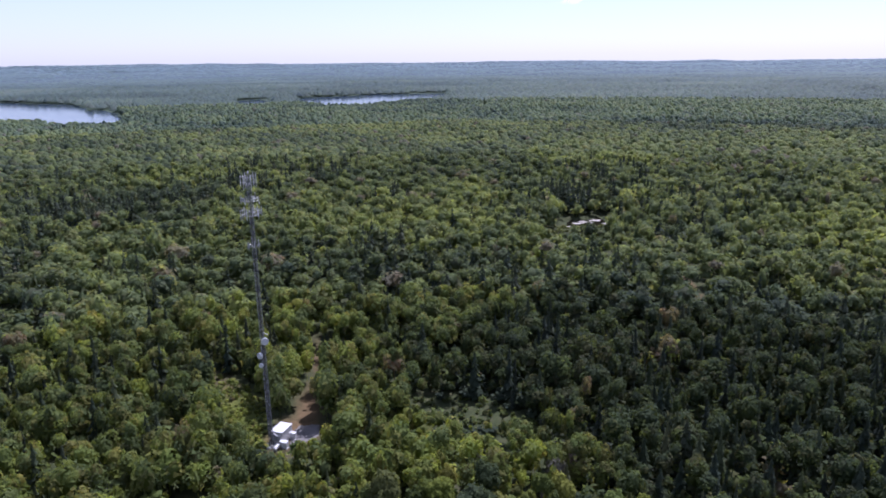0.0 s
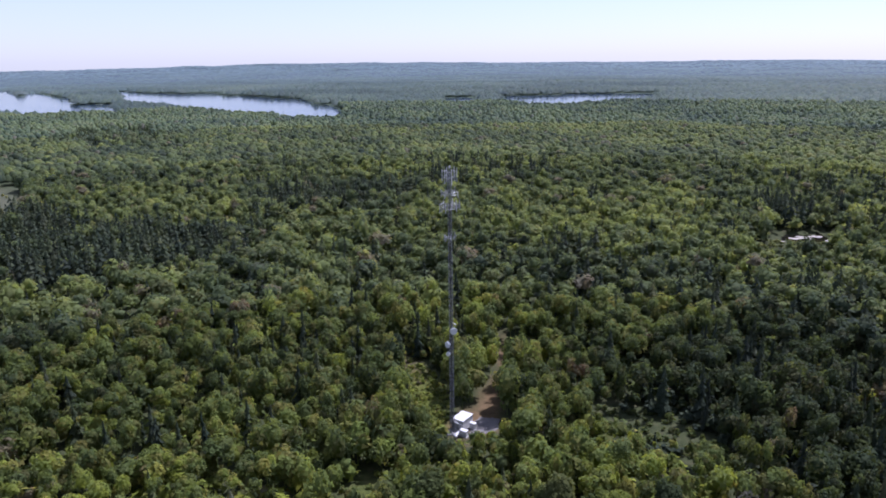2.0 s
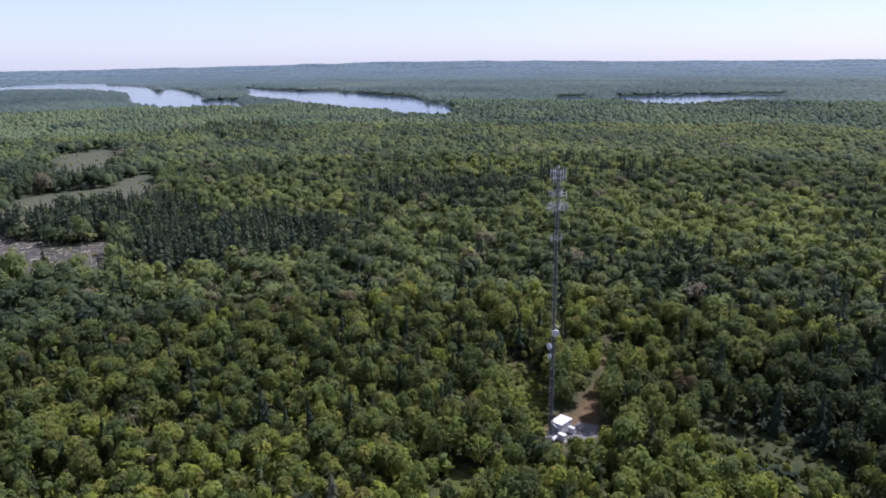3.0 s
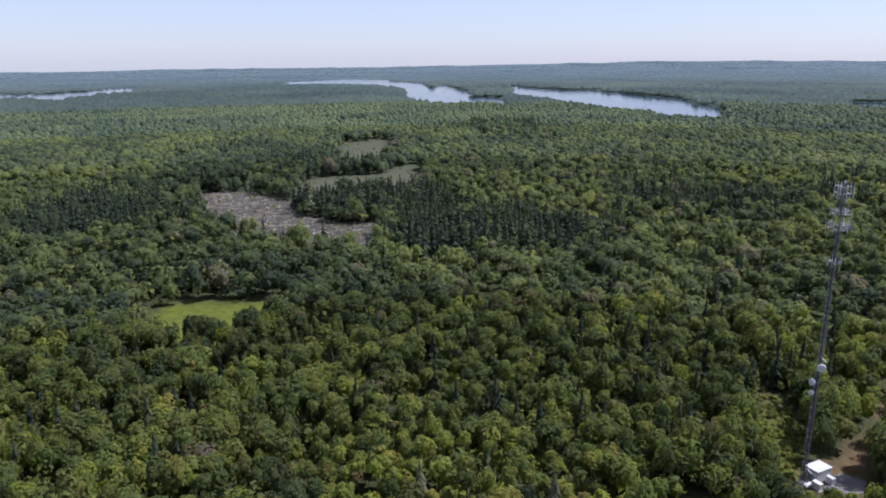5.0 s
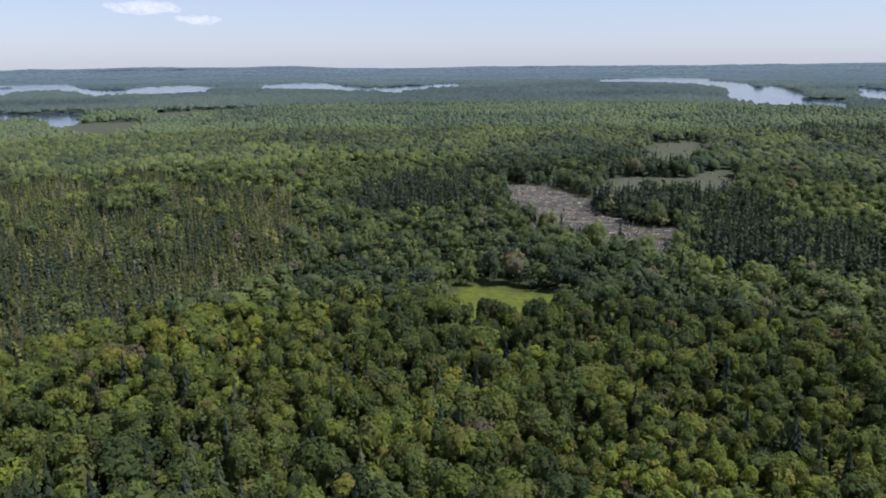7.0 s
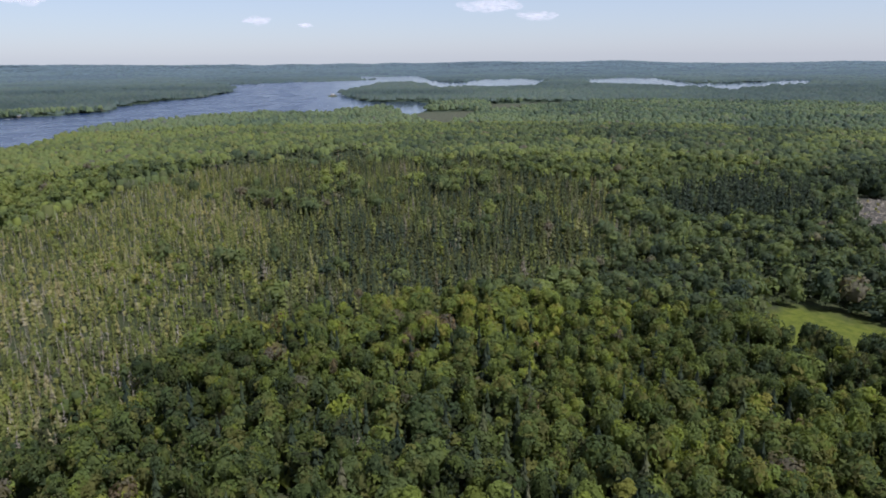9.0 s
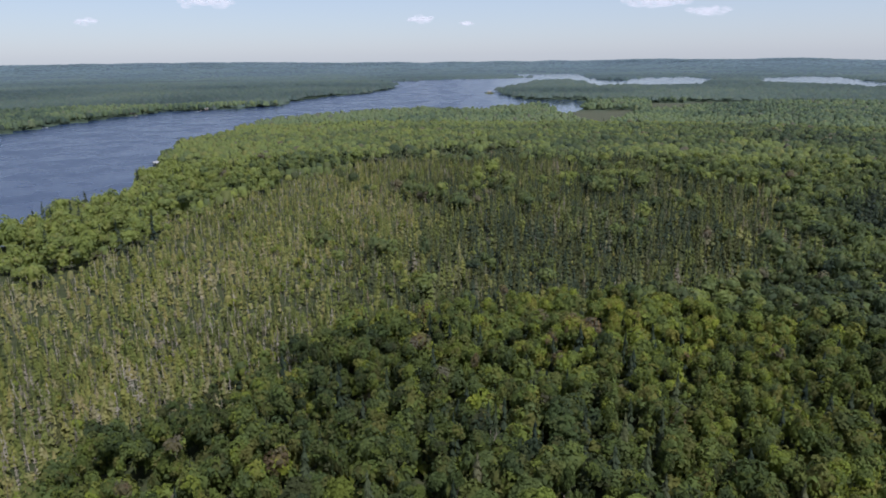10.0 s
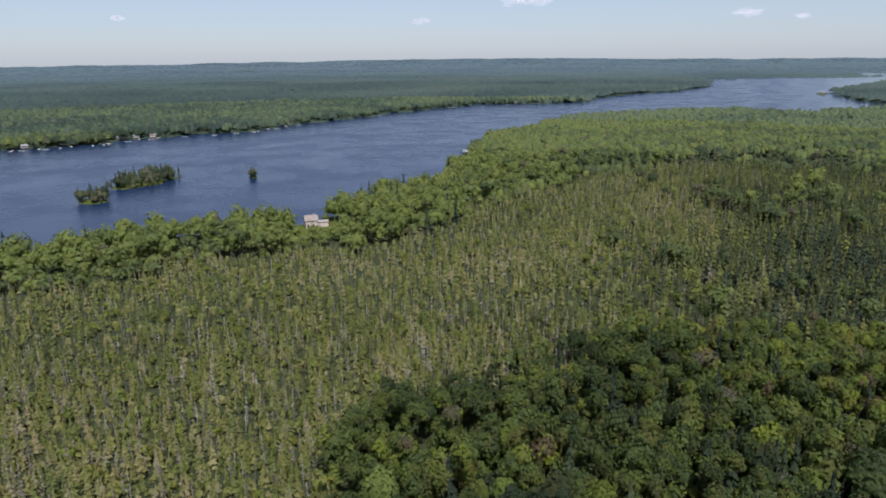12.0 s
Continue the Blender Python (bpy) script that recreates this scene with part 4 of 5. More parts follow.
def floating_mats():
    """Pale ragged flat rafts lying on the dark pond."""
    V, F = [], []
    for a, r, w in ((-9.4, 371, 3.4), (-10.1, 375, 2.4), (-11.0, 384, 3.6), (-11.7, 388, 4.6), (-12.4, 393, 3.8), (-13.2, 386, 2.4), (-12.0, 380, 2.0)):
        c = xy(a, r)
        base = len(V)
        n = 14
        V.append((c[0], c[1], -0.27))
        for i in range(n):
            t = 2 * math.pi * i / n
            q = w * rng.uniform(0.55, 1.2)
            V.append((c[0] + math.cos(t) * q, c[1] + math.sin(t) * q * 0.8, -0.29))
        F += [[base, base + 1 + i, base + 1 + (i + 1) % n] for i in range(n)]
    ob = new("floating_mats", mesh_object("floating_mats", V, F, simple("pale_raft", (0.20, 0.185, 0.16), 0.6, 0.0, 0.5, 0.8)))
    tagged(ob, "pale ragged rafts floating on a dark pond", "pond weed", kind="stuff")


floating_mats()

# ---------------------------------------------------------------- building blocks


def part(name, bm, mat, parent, label=""):
    me = bpy.data.meshes.new(name)
    bm.to_mesh(me)
    bm.free()
    me.materials.append(mat)
    ob = new(name, me)
    ob.parent = parent
    if label:
        tagged(ob, label)
    return ob


def rod(bm, a, b, r0, r1=None, sides=6):
    """A round bar from a to b."""
    a, b = Vector(a), Vector(b)
    d = b - a
    m = Matrix.Translation((a + b) / 2) @ d.to_track_quat("Z", "Y").to_matrix().to_4x4()
    bmesh.ops.create_cone(bm, cap_ends=True, segments=sides, radius1=r0, radius2=r0 if r1 is None else r1, depth=d.length, matrix=m)


def box(bm, x0, y0, z0, x1, y1, z1, bevel=0.0):
    m = Matrix.LocRotScale(((x0 + x1) / 2, (y0 + y1) / 2, (z0 + z1) / 2), None, (x1 - x0, y1 - y0, z1 - z0))
    made = bmesh.ops.create_cube(bm, size=1, matrix=m)
    if bevel:
        es = list({e for v in made["verts"] for e in v.link_edges})
        bmesh.ops.bevel(bm, geom=es, offset=bevel, segments=2, affect="EDGES")


def empty(name, m, label, category, group=""):
    ob = new(name)
    ob.matrix_basis = m
    ob.empty_display_size = 0.5
    return tagged(ob, label, category, group)


def bm_new():
    return bmesh.new()


def spot(a, r, z=None, turn=0.0):
    """A pose on the ground at an azimuth and distance, facing the drone, then turned."""
    q = xy(a, r)
    h = float(ground_height(q[None])[0]) if z is None else z
    return pose(q[0], q[1], h, 0, 0, a + turn)


# ---------------------------------------------------------------- the mast
TOWER = empty("lattice_mast", spot(15.85, 155.3), "tall grey lattice mast with antennas and white dishes", "radio mast")
TOP, FACE = 65.8, 0.52
leg_at = [(FACE * math.cos(radians(a)), FACE * math.sin(radians(a))) for a in (90, 210, 330)]
for x, y in leg_at:
    bm = bm_new()
    rod(bm, (x, y, 0), (x * 0.85, y * 0.85, TOP), 0.085, 0.06, 8)
    part("leg", bm, M_STEEL, TOWER)
SECTIONS = 11
for s in range(SECTIONS):
    bm = bm_new()
    z0, dz = TOP * s / SECTIONS, TOP / SECTIONS / 5
    for k in range(5):
        for i in range(3):
            za, zb = z0 + k * dz, z0 + (k + 1) * dz
            fa, fb = 1 - 0.15 * za / TOP, 1 - 0.15 * zb / TOP
            p, q = leg_at[i], leg_at[(i + 1) % 3]
            if (k + i) % 2:
                p, q = q, p
            rod(bm, (p[0] * fa, p[1] * fa, za), (q[0] * fb, q[1] * fb, zb), 0.035, sides=4)
            rod(bm, (p[0] * fa, p[1] * fa, za), (q[0] * fa, q[1] * fa, za), 0.03, sides=4)
    part("brace_section", bm, M_STEEL, TOWER)
bm = bm_new()
for k in range(5):
    rod(bm, (0.10 * k - 0.2, -0.30, 0.5), (0.08 * k - 0.16, -0.26, 62 - 5 * (k % 3)), 0.03, sides=5)
part("cable_run", bm, M_CABLE, TOWER, "bundle of black feeder cables")
bm = bm_new()
for k in range(2):
    rod(bm, (0.2 + 0.36 * k, 0.25, 0.4), (0.18 + 0.3 * k, 0.2, 64), 0.022, sides=4)
for k in range(70):
    rod(bm, (0.2, 0.25, 0.8 + 0.9 * k), (0.54, 0.25, 0.8 + 0.9 * k), 0.016, sides=4)
part("ladder", bm, M_STEEL, TOWER)
bm = bm_new()
rod(bm, (0.05, 0, TOP - 0.4), (0.05, 0, TOP + 0.2), 0.045, 0.035, 6)
part("lightning_rod", bm, M_STEEL, TOWER)
bm = bm_new()
rod(bm, (0.05, 0, TOP + 0.2), (0.05, 0, TOP + 0.75), 0.21, 0.15, 12)
part("beacon", bm, M_WHITE, TOWER)


def mount(z, reach, width, panels, tall, start, tubes=2):
    """Three antenna booms round the mast, with panels on each."""
    for sector in range(3):
        a = radians(start + 120 * sector)
        d, s = Vector((math.cos(a), math.sin(a), 0)), Vector((-math.sin(a), math.cos(a), 0))
        for t in range(tubes):
            zz = z + (t - (tubes - 1) / 2) * tall * 0.42
            bm = bm_new()
            for e in (-0.35, 0.35):
                rod(bm, d * 0.35 + s * e * 0.6 + Vector((0, 0, zz)), d * reach + s * e * width + Vector((0, 0, zz)), 0.04, sides=5)
            rod(bm, d * reach - s * width / 2 + Vector((0, 0, zz)), d * reach + s * width / 2 + Vector((0, 0, zz)), 0.065, sides=5)
            boom = part("antenna_boom", bm, M_GALV, TOWER, "galvanised pipe frame")
        for k in range(panels):
            o = (k / max(1, panels - 1) - 0.5) * width if panels > 1 else 0.0
            dz = rng.uniform(-0.5, 0.5)
            hgt = tall * rng.uniform(0.8, 1.08)
            c = d * (reach + 0.18) + s * o
            bm = bm_new()
            box(bm, -0.05, -0.065, z - hgt / 2 + dz, 0.05, 0.065, z + hgt / 2 + dz, 0.025)
            bmesh.ops.transform(bm, matrix=Matrix.Translation((c.x, c.y, 0)) @ Matrix.Rotation(a, 4, "Z"), verts=bm.verts)
            part("panel_antenna", bm, M_PANEL, boom, "pale grey upright panel antenna")
            bm = bm_new()
            rod(bm, d * reach + s * o + Vector((0, 0, z - tall * 0.55)), d * reach + s * o + Vector((0, 0, z + tall * 0.55)), 0.04, sides=6)
            part("mounting_pipe", bm, M_STEEL, boom)
            if k == 0:
                bm = bm_new()
                e = d * (reach - 0.25) + s * o
                box(bm, e.x - 0.14, e.y - 0.14, z - 0.35, e.x + 0.14, e.y + 0.14, z + 0.3, 0.03)
                part("radio_unit", bm, M_GALV, boom, "grey boxy radio unit")


mount(64.6, 1.30, 1.6, 2, 3.2, 20)
mount(60.3, 1.45, 2.0, 2, 1.6, 85)
mount(57.4, 1.75, 2.5, 3, 2.3, 40)
mount(50.0, 1.05, 1.3, 2, 1.5, 10, 1)


def dish(z, size, out, aim):
    """A drum dish on a pipe, aimed at an angle from the drone's side."""
    a = radians(aim - 90)
    d = Vector((math.cos(a), math.sin(a), 0))
    c = Vector((*out, z))
    turn = Matrix.Translation(c) @ d.to_track_quat("Z", "Y").to_matrix().to_4x4()
    bm = bm_new()
    bmesh.ops.create_cone(bm, cap_ends=True, segments=24, radius1=size / 2, radius2=size / 2, depth=size * 0.34, matrix=turn)
    es = [e for e in bm.edges if e.is_manifold and e.calc_face_angle(0) > 1.0]
    bmesh.ops.bevel(bm, geom=es, offset=size * 0.03, segments=2, affect="EDGES")
    ob = part("dish_antenna", bm, M_WHITE, TOWER, "round white drum dish antenna")
    bm = bm_new()
    bmesh.ops.create_cone(bm, cap_ends=True, segments=20, radius1=size * 0.16, radius2=size * 0.47, depth=size * 0.3, matrix=turn @ Matrix.Translation((0, 0, -size * 0.315)))
    part("back_shell", bm, M_PANEL, ob)
    bm = bm_new()
    rod(bm, c - d * size * 0.45, Vector((c.x * 0.3, c.y * 0.3, z)), 0.06, sides=6)
    rod(bm, c - d * size * 0.5 + Vector((0, 0, -0.8)), c - d * size * 0.5 + Vector((0, 0, 0.8)), 0.055, sides=6)
    part("bracket", bm, M_STEEL, ob)


dish(27.4, 1.65, (0.55, -0.95), 5)
dish(23.8, 1.5, (-0.85, -0.5), -52)
dish(21.5, 1.05, (-0.75, -0.75), -20)
bm = bm_new()
rod(bm, (0.35, -0.5, 29.5), (1.25, -0.8, 28.9), 0.09, sides=8)
part("yagi_antenna", bm, M_PANEL, TOWER, "short pale tube antenna")
bm = bm_new()
box(bm, -1.3, -1.3, -0.3, 1.3, 1.3, 0.25, 0.05)
part("footing", bm, M_CONCRETE, TOWER, "square concrete footing")

# ---------------------------------------------------------------- the compound
SHELTER = empty("equipment_shelter", pose(-40.75, 153.2, float(ground_height(np.array([[-40.75, 153.2]]))[0]), 0, 0, -19), "small white equipment shelter with a flat white roof", "shed")
W2, L2, H2 = 1.55, 2.25, 2.75
bm = bm_new()
box(bm, -W2, -L2, 0.2, W2, L2, H2, 0.03)
body = part("wall", bm, M_WHITE, SHELTER)
bm = bm_new()
box(bm, -W2 - 0.15, -L2 - 0.15, H2, W2 + 0.15, L2 + 0.15, H2 + 0.16, 0.04)
part("roof", bm, M_WHITE, SHELTER, "flat white roof slab with a drip edge")
bm = bm_new()
box(bm, -W2 - 0.25, -L2 - 0.25, -0.1, W2 + 0.25, L2 + 0.25, 0.2, 0.03)
part("plinth", bm, M_CONCRETE, SHELTER)
bm = bm_new()
box(bm, -0.5, -L2 - 0.05, 0.22, 0.5, -L2 + 0.005, 2.25, 0.01)
door = part("door", bm, M_DARKDOOR, SHELTER, "grey steel door")
bm = bm_new()
box(bm, 0.32, -L2 - 0.12, 1.15, 0.42, -L2 - 0.05, 1.3, 0.01)
part("handle", bm, M_STEEL, door)
for x in (-1.05, 1.05):
    bm = bm_new()
    box(bm, x - 0.33, -L2 - 0.38, 0.9, x + 0.33, -L2, 2.1, 0.04)
    unit = part("air_conditioner", bm, M_PANEL, SHELTER, "pale wall-mounted air conditioner")
    bm = bm_new()
    for k in range(6):
        box(bm, x - 0.27, -L2 - 0.405, 1.0 + 0.09 * k, x + 0.27, -L2 - 0.38, 1.05 + 0.09 * k)
    part("louvre", bm, M_DARKDOOR, unit)


def cabinet(m, w, d, h):
    ob = empty("generator_cabinet", m, "white metal outdoor cabinet on a concrete slab", "cabinet", "cabinets beside the shelter")
    bm = bm_new()
    box(bm, -w / 2, -d / 2, 0.12, w / 2, d / 2, h, 0.04)
    part("body", bm, M_WHITE, ob)
    bm = bm_new()
    box(bm, -w / 2 - 0.06, -d / 2 - 0.06, h, w / 2 + 0.06, d / 2 + 0.06, h + 0.08, 0.02)
    part("lid", bm, M_WHITE, ob)
    bm = bm_new()
    box(bm, -w / 2 - 0.2, -d / 2 - 0.2, -0.1, w / 2 + 0.2, d / 2 + 0.2, 0.12, 0.02)
    part("slab", bm, M_CONCRETE, ob)
    for k in (-1, 1):
        bm = bm_new()
        box(bm, k * w * 0.24 - w * 0.21, -d / 2 - 0.025, 0.25, k * w * 0.24 + w * 0.21, -d / 2, h - 0.15, 0.01)
        part("door", bm, M_PANEL, ob)


cabinet(spot(13.95, 157.6, turn=-35), 1.6, 0.9, 1.5)
cabinet(spot(14.78, 153.8, turn=-35), 1.9, 1.1, 1.6)
TANK = empty("propane_tank", spot(15.45, 153.0, turn=60), "white horizontal propane tank on steel cradles", "tank")
bm = bm_new()
rod(bm, (-1.0, 0, 0.85), (1.0, 0, 0.85), 0.45, sides=20)
for x in (-1.0, 1.0):
    bmesh.ops.create_uvsphere(bm, u_segments=16, v_segments=8, radius=0.45, matrix=Matrix.Translation((x, 0, 0.85)) @ Matrix.Diagonal((0.5, 1, 1, 1)))
part("shell", bm, M_WHITE, TANK)
for x in (-0.7, 0.7):
    bm = bm_new()
    box(bm, x - 0.08, -0.35, 0, x + 0.08, 0.35, 0.5, 0.01)
    part("cradle", bm, M_CONCRETE, TANK)
BRIDGE = empty("cable_bridge", spot(15.55, 156.2, turn=-60), "galvanised cable bridge between mast and shelter", "cable tray")
for x in (-0.9, 0.9):
    bm = bm_new()
    rod(bm, (x, 0, 0), (x, 0, 2.6), 0.05)
    part("post", bm, M_STEEL, BRIDGE)
bm = bm_new()
box(bm, -1.5, -0.25, 2.6, 1.5, 0.25, 2.66)
part("tray", bm, M_STEEL, BRIDGE)

APRON = [(14.4, 152.5), (11.6, 157), (11.5, 163), (13.4, 163.5), (14.2, 159)]


def gravel_apron():
    """A crushed-stone parking apron, a hand high, with a worn uneven edge."""
    v = xy([c[0] for c in APRON], [c[1] for c in APRON])
    mid = v.mean(0)
    V, F = [[mid[0], mid[1], 0.34]], []
    spokes = 40
    for i, (k, z) in enumerate(((0.5, 0.35), (0.88, 0.33), (1.0, 0.20))):
        for j in range(spokes):
            t = j / spokes * len(v)
            a, b = v[int(t) % len(v)], v[(int(t) + 1) % len(v)]
            q = mid + (a + (b - a) * (t % 1) - mid) * k * (1 + 0.06 * math.sin(j * 3.1) + 0.04 * math.sin(j * 7.7))
            V.append([q[0], q[1], z])
    F = [[0, 1 + j, 1 + (j + 1) % spokes] for j in range(spokes)]
    for i in range(2):
        for j in range(spokes):
            a, b = 1 + i * spokes + j, 1 + i * spokes + (j + 1) % spokes
            F += [[a, a + spokes, b], [b, a + spokes, b + spokes]]
    tagged(new("gravel_apron", mesh_object("gravel_apron", V, F, M_GRAVEL, True)), "grey crushed-stone apron beside the shelter", "gravel", kind="structure")


gravel_apron()
FENCE = empty("chain_link_fence", spot(15.95, 152.4), "low galvanised fence round the foot of the mast", "fence")
for k in range(7):
    a = radians(-70 + 140 * k / 6 - 90)
    bm = bm_new()
    rod(bm, (2.6 * math.cos(a), 2.2 + 2.6 * math.sin(a), -0.1), (2.6 * math.cos(a), 2.2 + 2.6 * math.sin(a), 1.7), 0.05, sides=6)
    part("post", bm, M_STEEL, FENCE)
for z in (0.15, 0.7, 1.2, 1.65):
    bm = bm_new()
    for k in range(6):
        a, b = (radians(-70 + 140 * (k + i) / 6 - 90) for i in (0, 1))
        rod(bm, (2.6 * math.cos(a), 2.2 + 2.6 * math.sin(a), z), (2.6 * math.cos(b), 2.2 + 2.6 * math.sin(b), z), 0.022, sides=4)
    part("rail", bm, M_STEEL, FENCE)

# ---------------------------------------------------------------- houses and docks


def house(m, w, d, wall, ridge, wall_mat, roof_mat, label, wing=False):
    ob = empty("house", m, label, "house")
    bm = bm_new()
    box(bm, -w / 2, -d / 2, 0, w / 2, d / 2, wall)
    for s in (-1, 1):
        v = [bm.verts.new((s * w / 2, -d / 2, wall)), bm.verts.new((s * w / 2, d / 2, wall)), bm.verts.new((s * w / 2, 0, ridge)),
             bm.verts.new((s * (w / 2 - 0.15), -d / 2, wall)), bm.verts.new((s * (w / 2 - 0.15), d / 2, wall)), bm.verts.new((s * (w / 2 - 0.15), 0, ridge))]
        bm.faces.new(v[:3])
        bm.faces.new(v[3:])
        for a, b in ((0, 1), (1, 2), (2, 0)):
            bm.faces.new((v[a], v[b], v[b + 3], v[a + 3]))
    bmesh.ops.recalc_face_normals(bm, faces=bm.faces)
    part("wall", bm, wall_mat, ob)
    for s in (-1, 1):
        bm = bm_new()
        e, o = 0.5, 0.4
        k = (ridge - wall) / (d / 2)
        pts = [(-w / 2 - e, 0, ridge + 0.02), (w / 2 + e, 0, ridge + 0.02), (w / 2 + e, s * (d / 2 + o), wall - k * o + 0.02), (-w / 2 - e, s * (d / 2 + o), wall - k * o + 0.02)]
        lo = [bm.verts.new(p) for p in pts]
        hi = [bm.verts.new((p[0], p[1], p[2] + 0.18)) for p in pts]
        bm.faces.new(lo)
        bm.faces.new(hi)
        for a in range(4):
            b = (a + 1) % 4
            bm.faces.new((lo[a], lo[b], hi[b], hi[a]))
        bmesh.ops.recalc_face_normals(bm, faces=bm.faces)
        part("roof", bm, roof_mat, ob)
    bm = bm_new()
    box(bm, w * 0.2, 0.3, wall, w * 0.2 + 0.7, 1.0, ridge + 0.7, 0.03)
    part("chimney", bm, M_CONCRETE, ob)
    for s in (-1, 1):
        for x in np.arange(-w / 2 + 1.2, w / 2 - 0.8, 2.4):
            for z in ([1.0] if wall < 3.5 else [1.0, 3.6]):
                bm = bm_new()
                box(bm, x - 0.6, s * (d / 2) - 0.04, z, x + 0.6, s * (d / 2) + 0.04, z + 1.2)
                f = part("window", bm, M_WHITE, ob)
                bm = bm_new()
                box(bm, x - 0.5, s * (d / 2 + 0.03) - 0.025, z + 0.1, x + 0.5, s * (d / 2 + 0.03) + 0.025, z + 1.1)
                part("pane", bm, M_GLASS, f)
    bm = bm_new()
    box(bm, w / 2 - 0.02, -0.5, 0.1, w / 2 + 0.05, 0.5, 2.15)
    part("door", bm, M_DARKDOOR, ob)
    if wing:
        bm = bm_new()
        box(bm, w / 2, -d * 0.3, 0, w / 2 + 6, d * 0.3, 2.8)
        part("wing", bm, wall_mat, ob)
        bm = bm_new()
        box(bm, w / 2 - 0.0, -d * 0.3 - 0.4, 2.8, w / 2 + 6.4, d * 0.3 + 0.4, 3.05, 0.05)
        part("wing_roof", bm, M_TIMBER, ob, "low grey roof over the wing")
    return ob


house(spot(144.1, 377, turn=8), 6.4, 5.6, 4.3, 6.6, M_SIDING, M_ROOF, "two-storey pale house with a brown gabled roof near the lake", True)
M_BROWN = simple("brown_siding", (0.20, 0.15, 0.11), 0.8, 0.0, 0.2, 0.8)
M_GREYROOF = simple("grey_shingle", (0.24, 0.24, 0.24), 0.85, 0.0, 0.2, 0.8)
COTTAGES = [(163.9, 853), (161.5, 862), (159.7, 872), (157.7, 884), (156.6, 890), (155.4, 896), (148.9, 938), (147.6, 978), (146.6, 976), (145.2, 1004), (132.4, 1300), (127.2, 1349), (121.9, 1428), (131.2, 664)]
looks = [(M_TIMBER, M_GREYROOF, "grey timber lakeside cottage with a grey roof"), (M_BROWN, M_GREYROOF, "brown lakeside cottage with a grey roof"), (M_SIDING, M_ROOF, "pale lakeside cottage with a brown roof")]
for k, (a, r) in enumerate(COTTAGES):
    wm, rm, lab = looks[(k * 2 + k // 3) % 3]
    house(spot(a, r + 5, turn=float(rng.uniform(-25, 25))), float(rng.uniform(5, 7)), 4.6, 2.4, 3.8, wm, rm, lab)
house(spot(154.6, 583, 0.7, turn=20), 4.0, 4.0, 2.6, 4.0, M_WHITE, M_GREYROOF, "tiny white cabin on a wooded island")
house(spot(105.1, 1758, 0.8, turn=10), 9.0, 6.0, 3.0, 5.0, M_BROWN, M_GREYROOF, "small brown cottage on a bare islet")


def dock(m, length):
    ob = empty("dock", m, "weathered grey timber dock on posts at the lake shore", "dock", "docks along the far shore")
    bm = bm_new()
    box(bm, -1.2, -length, 0.35, 1.2, 1.5, 0.55, 0.03)
    part("deck", bm, M_TIMBER, ob)
    for y in (-length + 0.3, -length / 2, 0.5):
        for x in (-1.0, 1.0):
            bm = bm_new()
            rod(bm, (x, y, -2.5), (x, y, 0.9), 0.12, sides=6)
            part("post", bm, M_TIMBER, ob)


for a, r in ((164.6, 842), (163.0, 842), (161.0, 848), (158.6, 856), (156.4, 884), (155.0, 890), (148.2, 912), (146.9, 944), (145.6, 972), (127.6, 1332), (132.2, 1272)):
    dock(spot(a, r, 0.0, float(rng.uniform(-20, 20))), float(rng.uniform(8, 14)))


def boat(m):
    ob = empty("motor_boat", m, "small white motor boat moored by a dock", "boat", "boats on the lake")
    bm = bm_new()
    box(bm, -1.1, -3.2, -0.4, 1.1, 2.6, 0.7)
    for v in bm.verts:
        if v.co.y > 2 and v.co.z > 0:
            v.co.x *= 0.2
            v.co.y += 0.8
        elif v.co.y > 2:
            v.co.x *= 0.1
        elif v.co.z < 0:
            v.co.x *= 0.75
    part("hull", bm, M_WHITE, ob)
    bm = bm_new()
    box(bm, -0.8, -0.6, 0.7, 0.8, 0.9, 1.5, 0.1)
    part("cabin", bm, M_GLASS, ob, "dark windscreen cabin")


for a, r, t in ((164.1, 838, 50), (162.6, 836, 70), (161.6, 842, -30), (159.6, 846, 10), (158.9, 848, 20), (157.2, 866, 75), (155.6, 876, -60), (153.2, 888, 60), (151.0, 894, -80), (149.4, 905, 85), (147.8, 916, 40), (146.3, 944, -75), (144.6, 985, 60), (138.2, 1118, 70), (127.9, 1322, 80)):
    boat(spot(a, r, -0.3, t))

# ---------------------------------------------------------------- trees near the drone


def trunk_mesh(name, seed, tall, limbs, mat):
    """A tapered trunk with limbs that reach into the crown; one unit is a metre."""
    g = random.Random(seed)
    bm = bm_new()
    b = Vector((g.uniform(-0.3, 0.3), g.uniform(-0.3, 0.3), tall))
    rod(bm, (0, 0, -0.3), b * 0.5, 0.26, 0.17, 7)
    rod(bm, b * 0.5, b, 0.17, 0.05, 6)
    for k in range(limbs):
        h = g.uniform(0.35, 0.85)
        t = 2.4 * k + g.uniform(-0.4, 0.4)
        o = g.uniform(1.2, 2.2) * (1.1 - 0.5 * h)
        rod(bm, b * h, b * h + Vector((math.cos(t) * o, math.sin(t) * o, g.uniform(0.8, 1.8))), 0.08, 0.02, 5)
    me = bpy.data.meshes.new(name)
    bm.to_mesh(me)
    bm.free()
    me.materials.append(mat)
    return me


NEAR_CROWNS = [broad_crown(500 + k, ICO2, 620, 0.115) for k in range(10)]
NEAR_CROWNS = [mesh_object("crown", v * [3.2, 3.2, 3.6], f, M_BROAD_T, True) for v, f, o in NEAR_CROWNS]
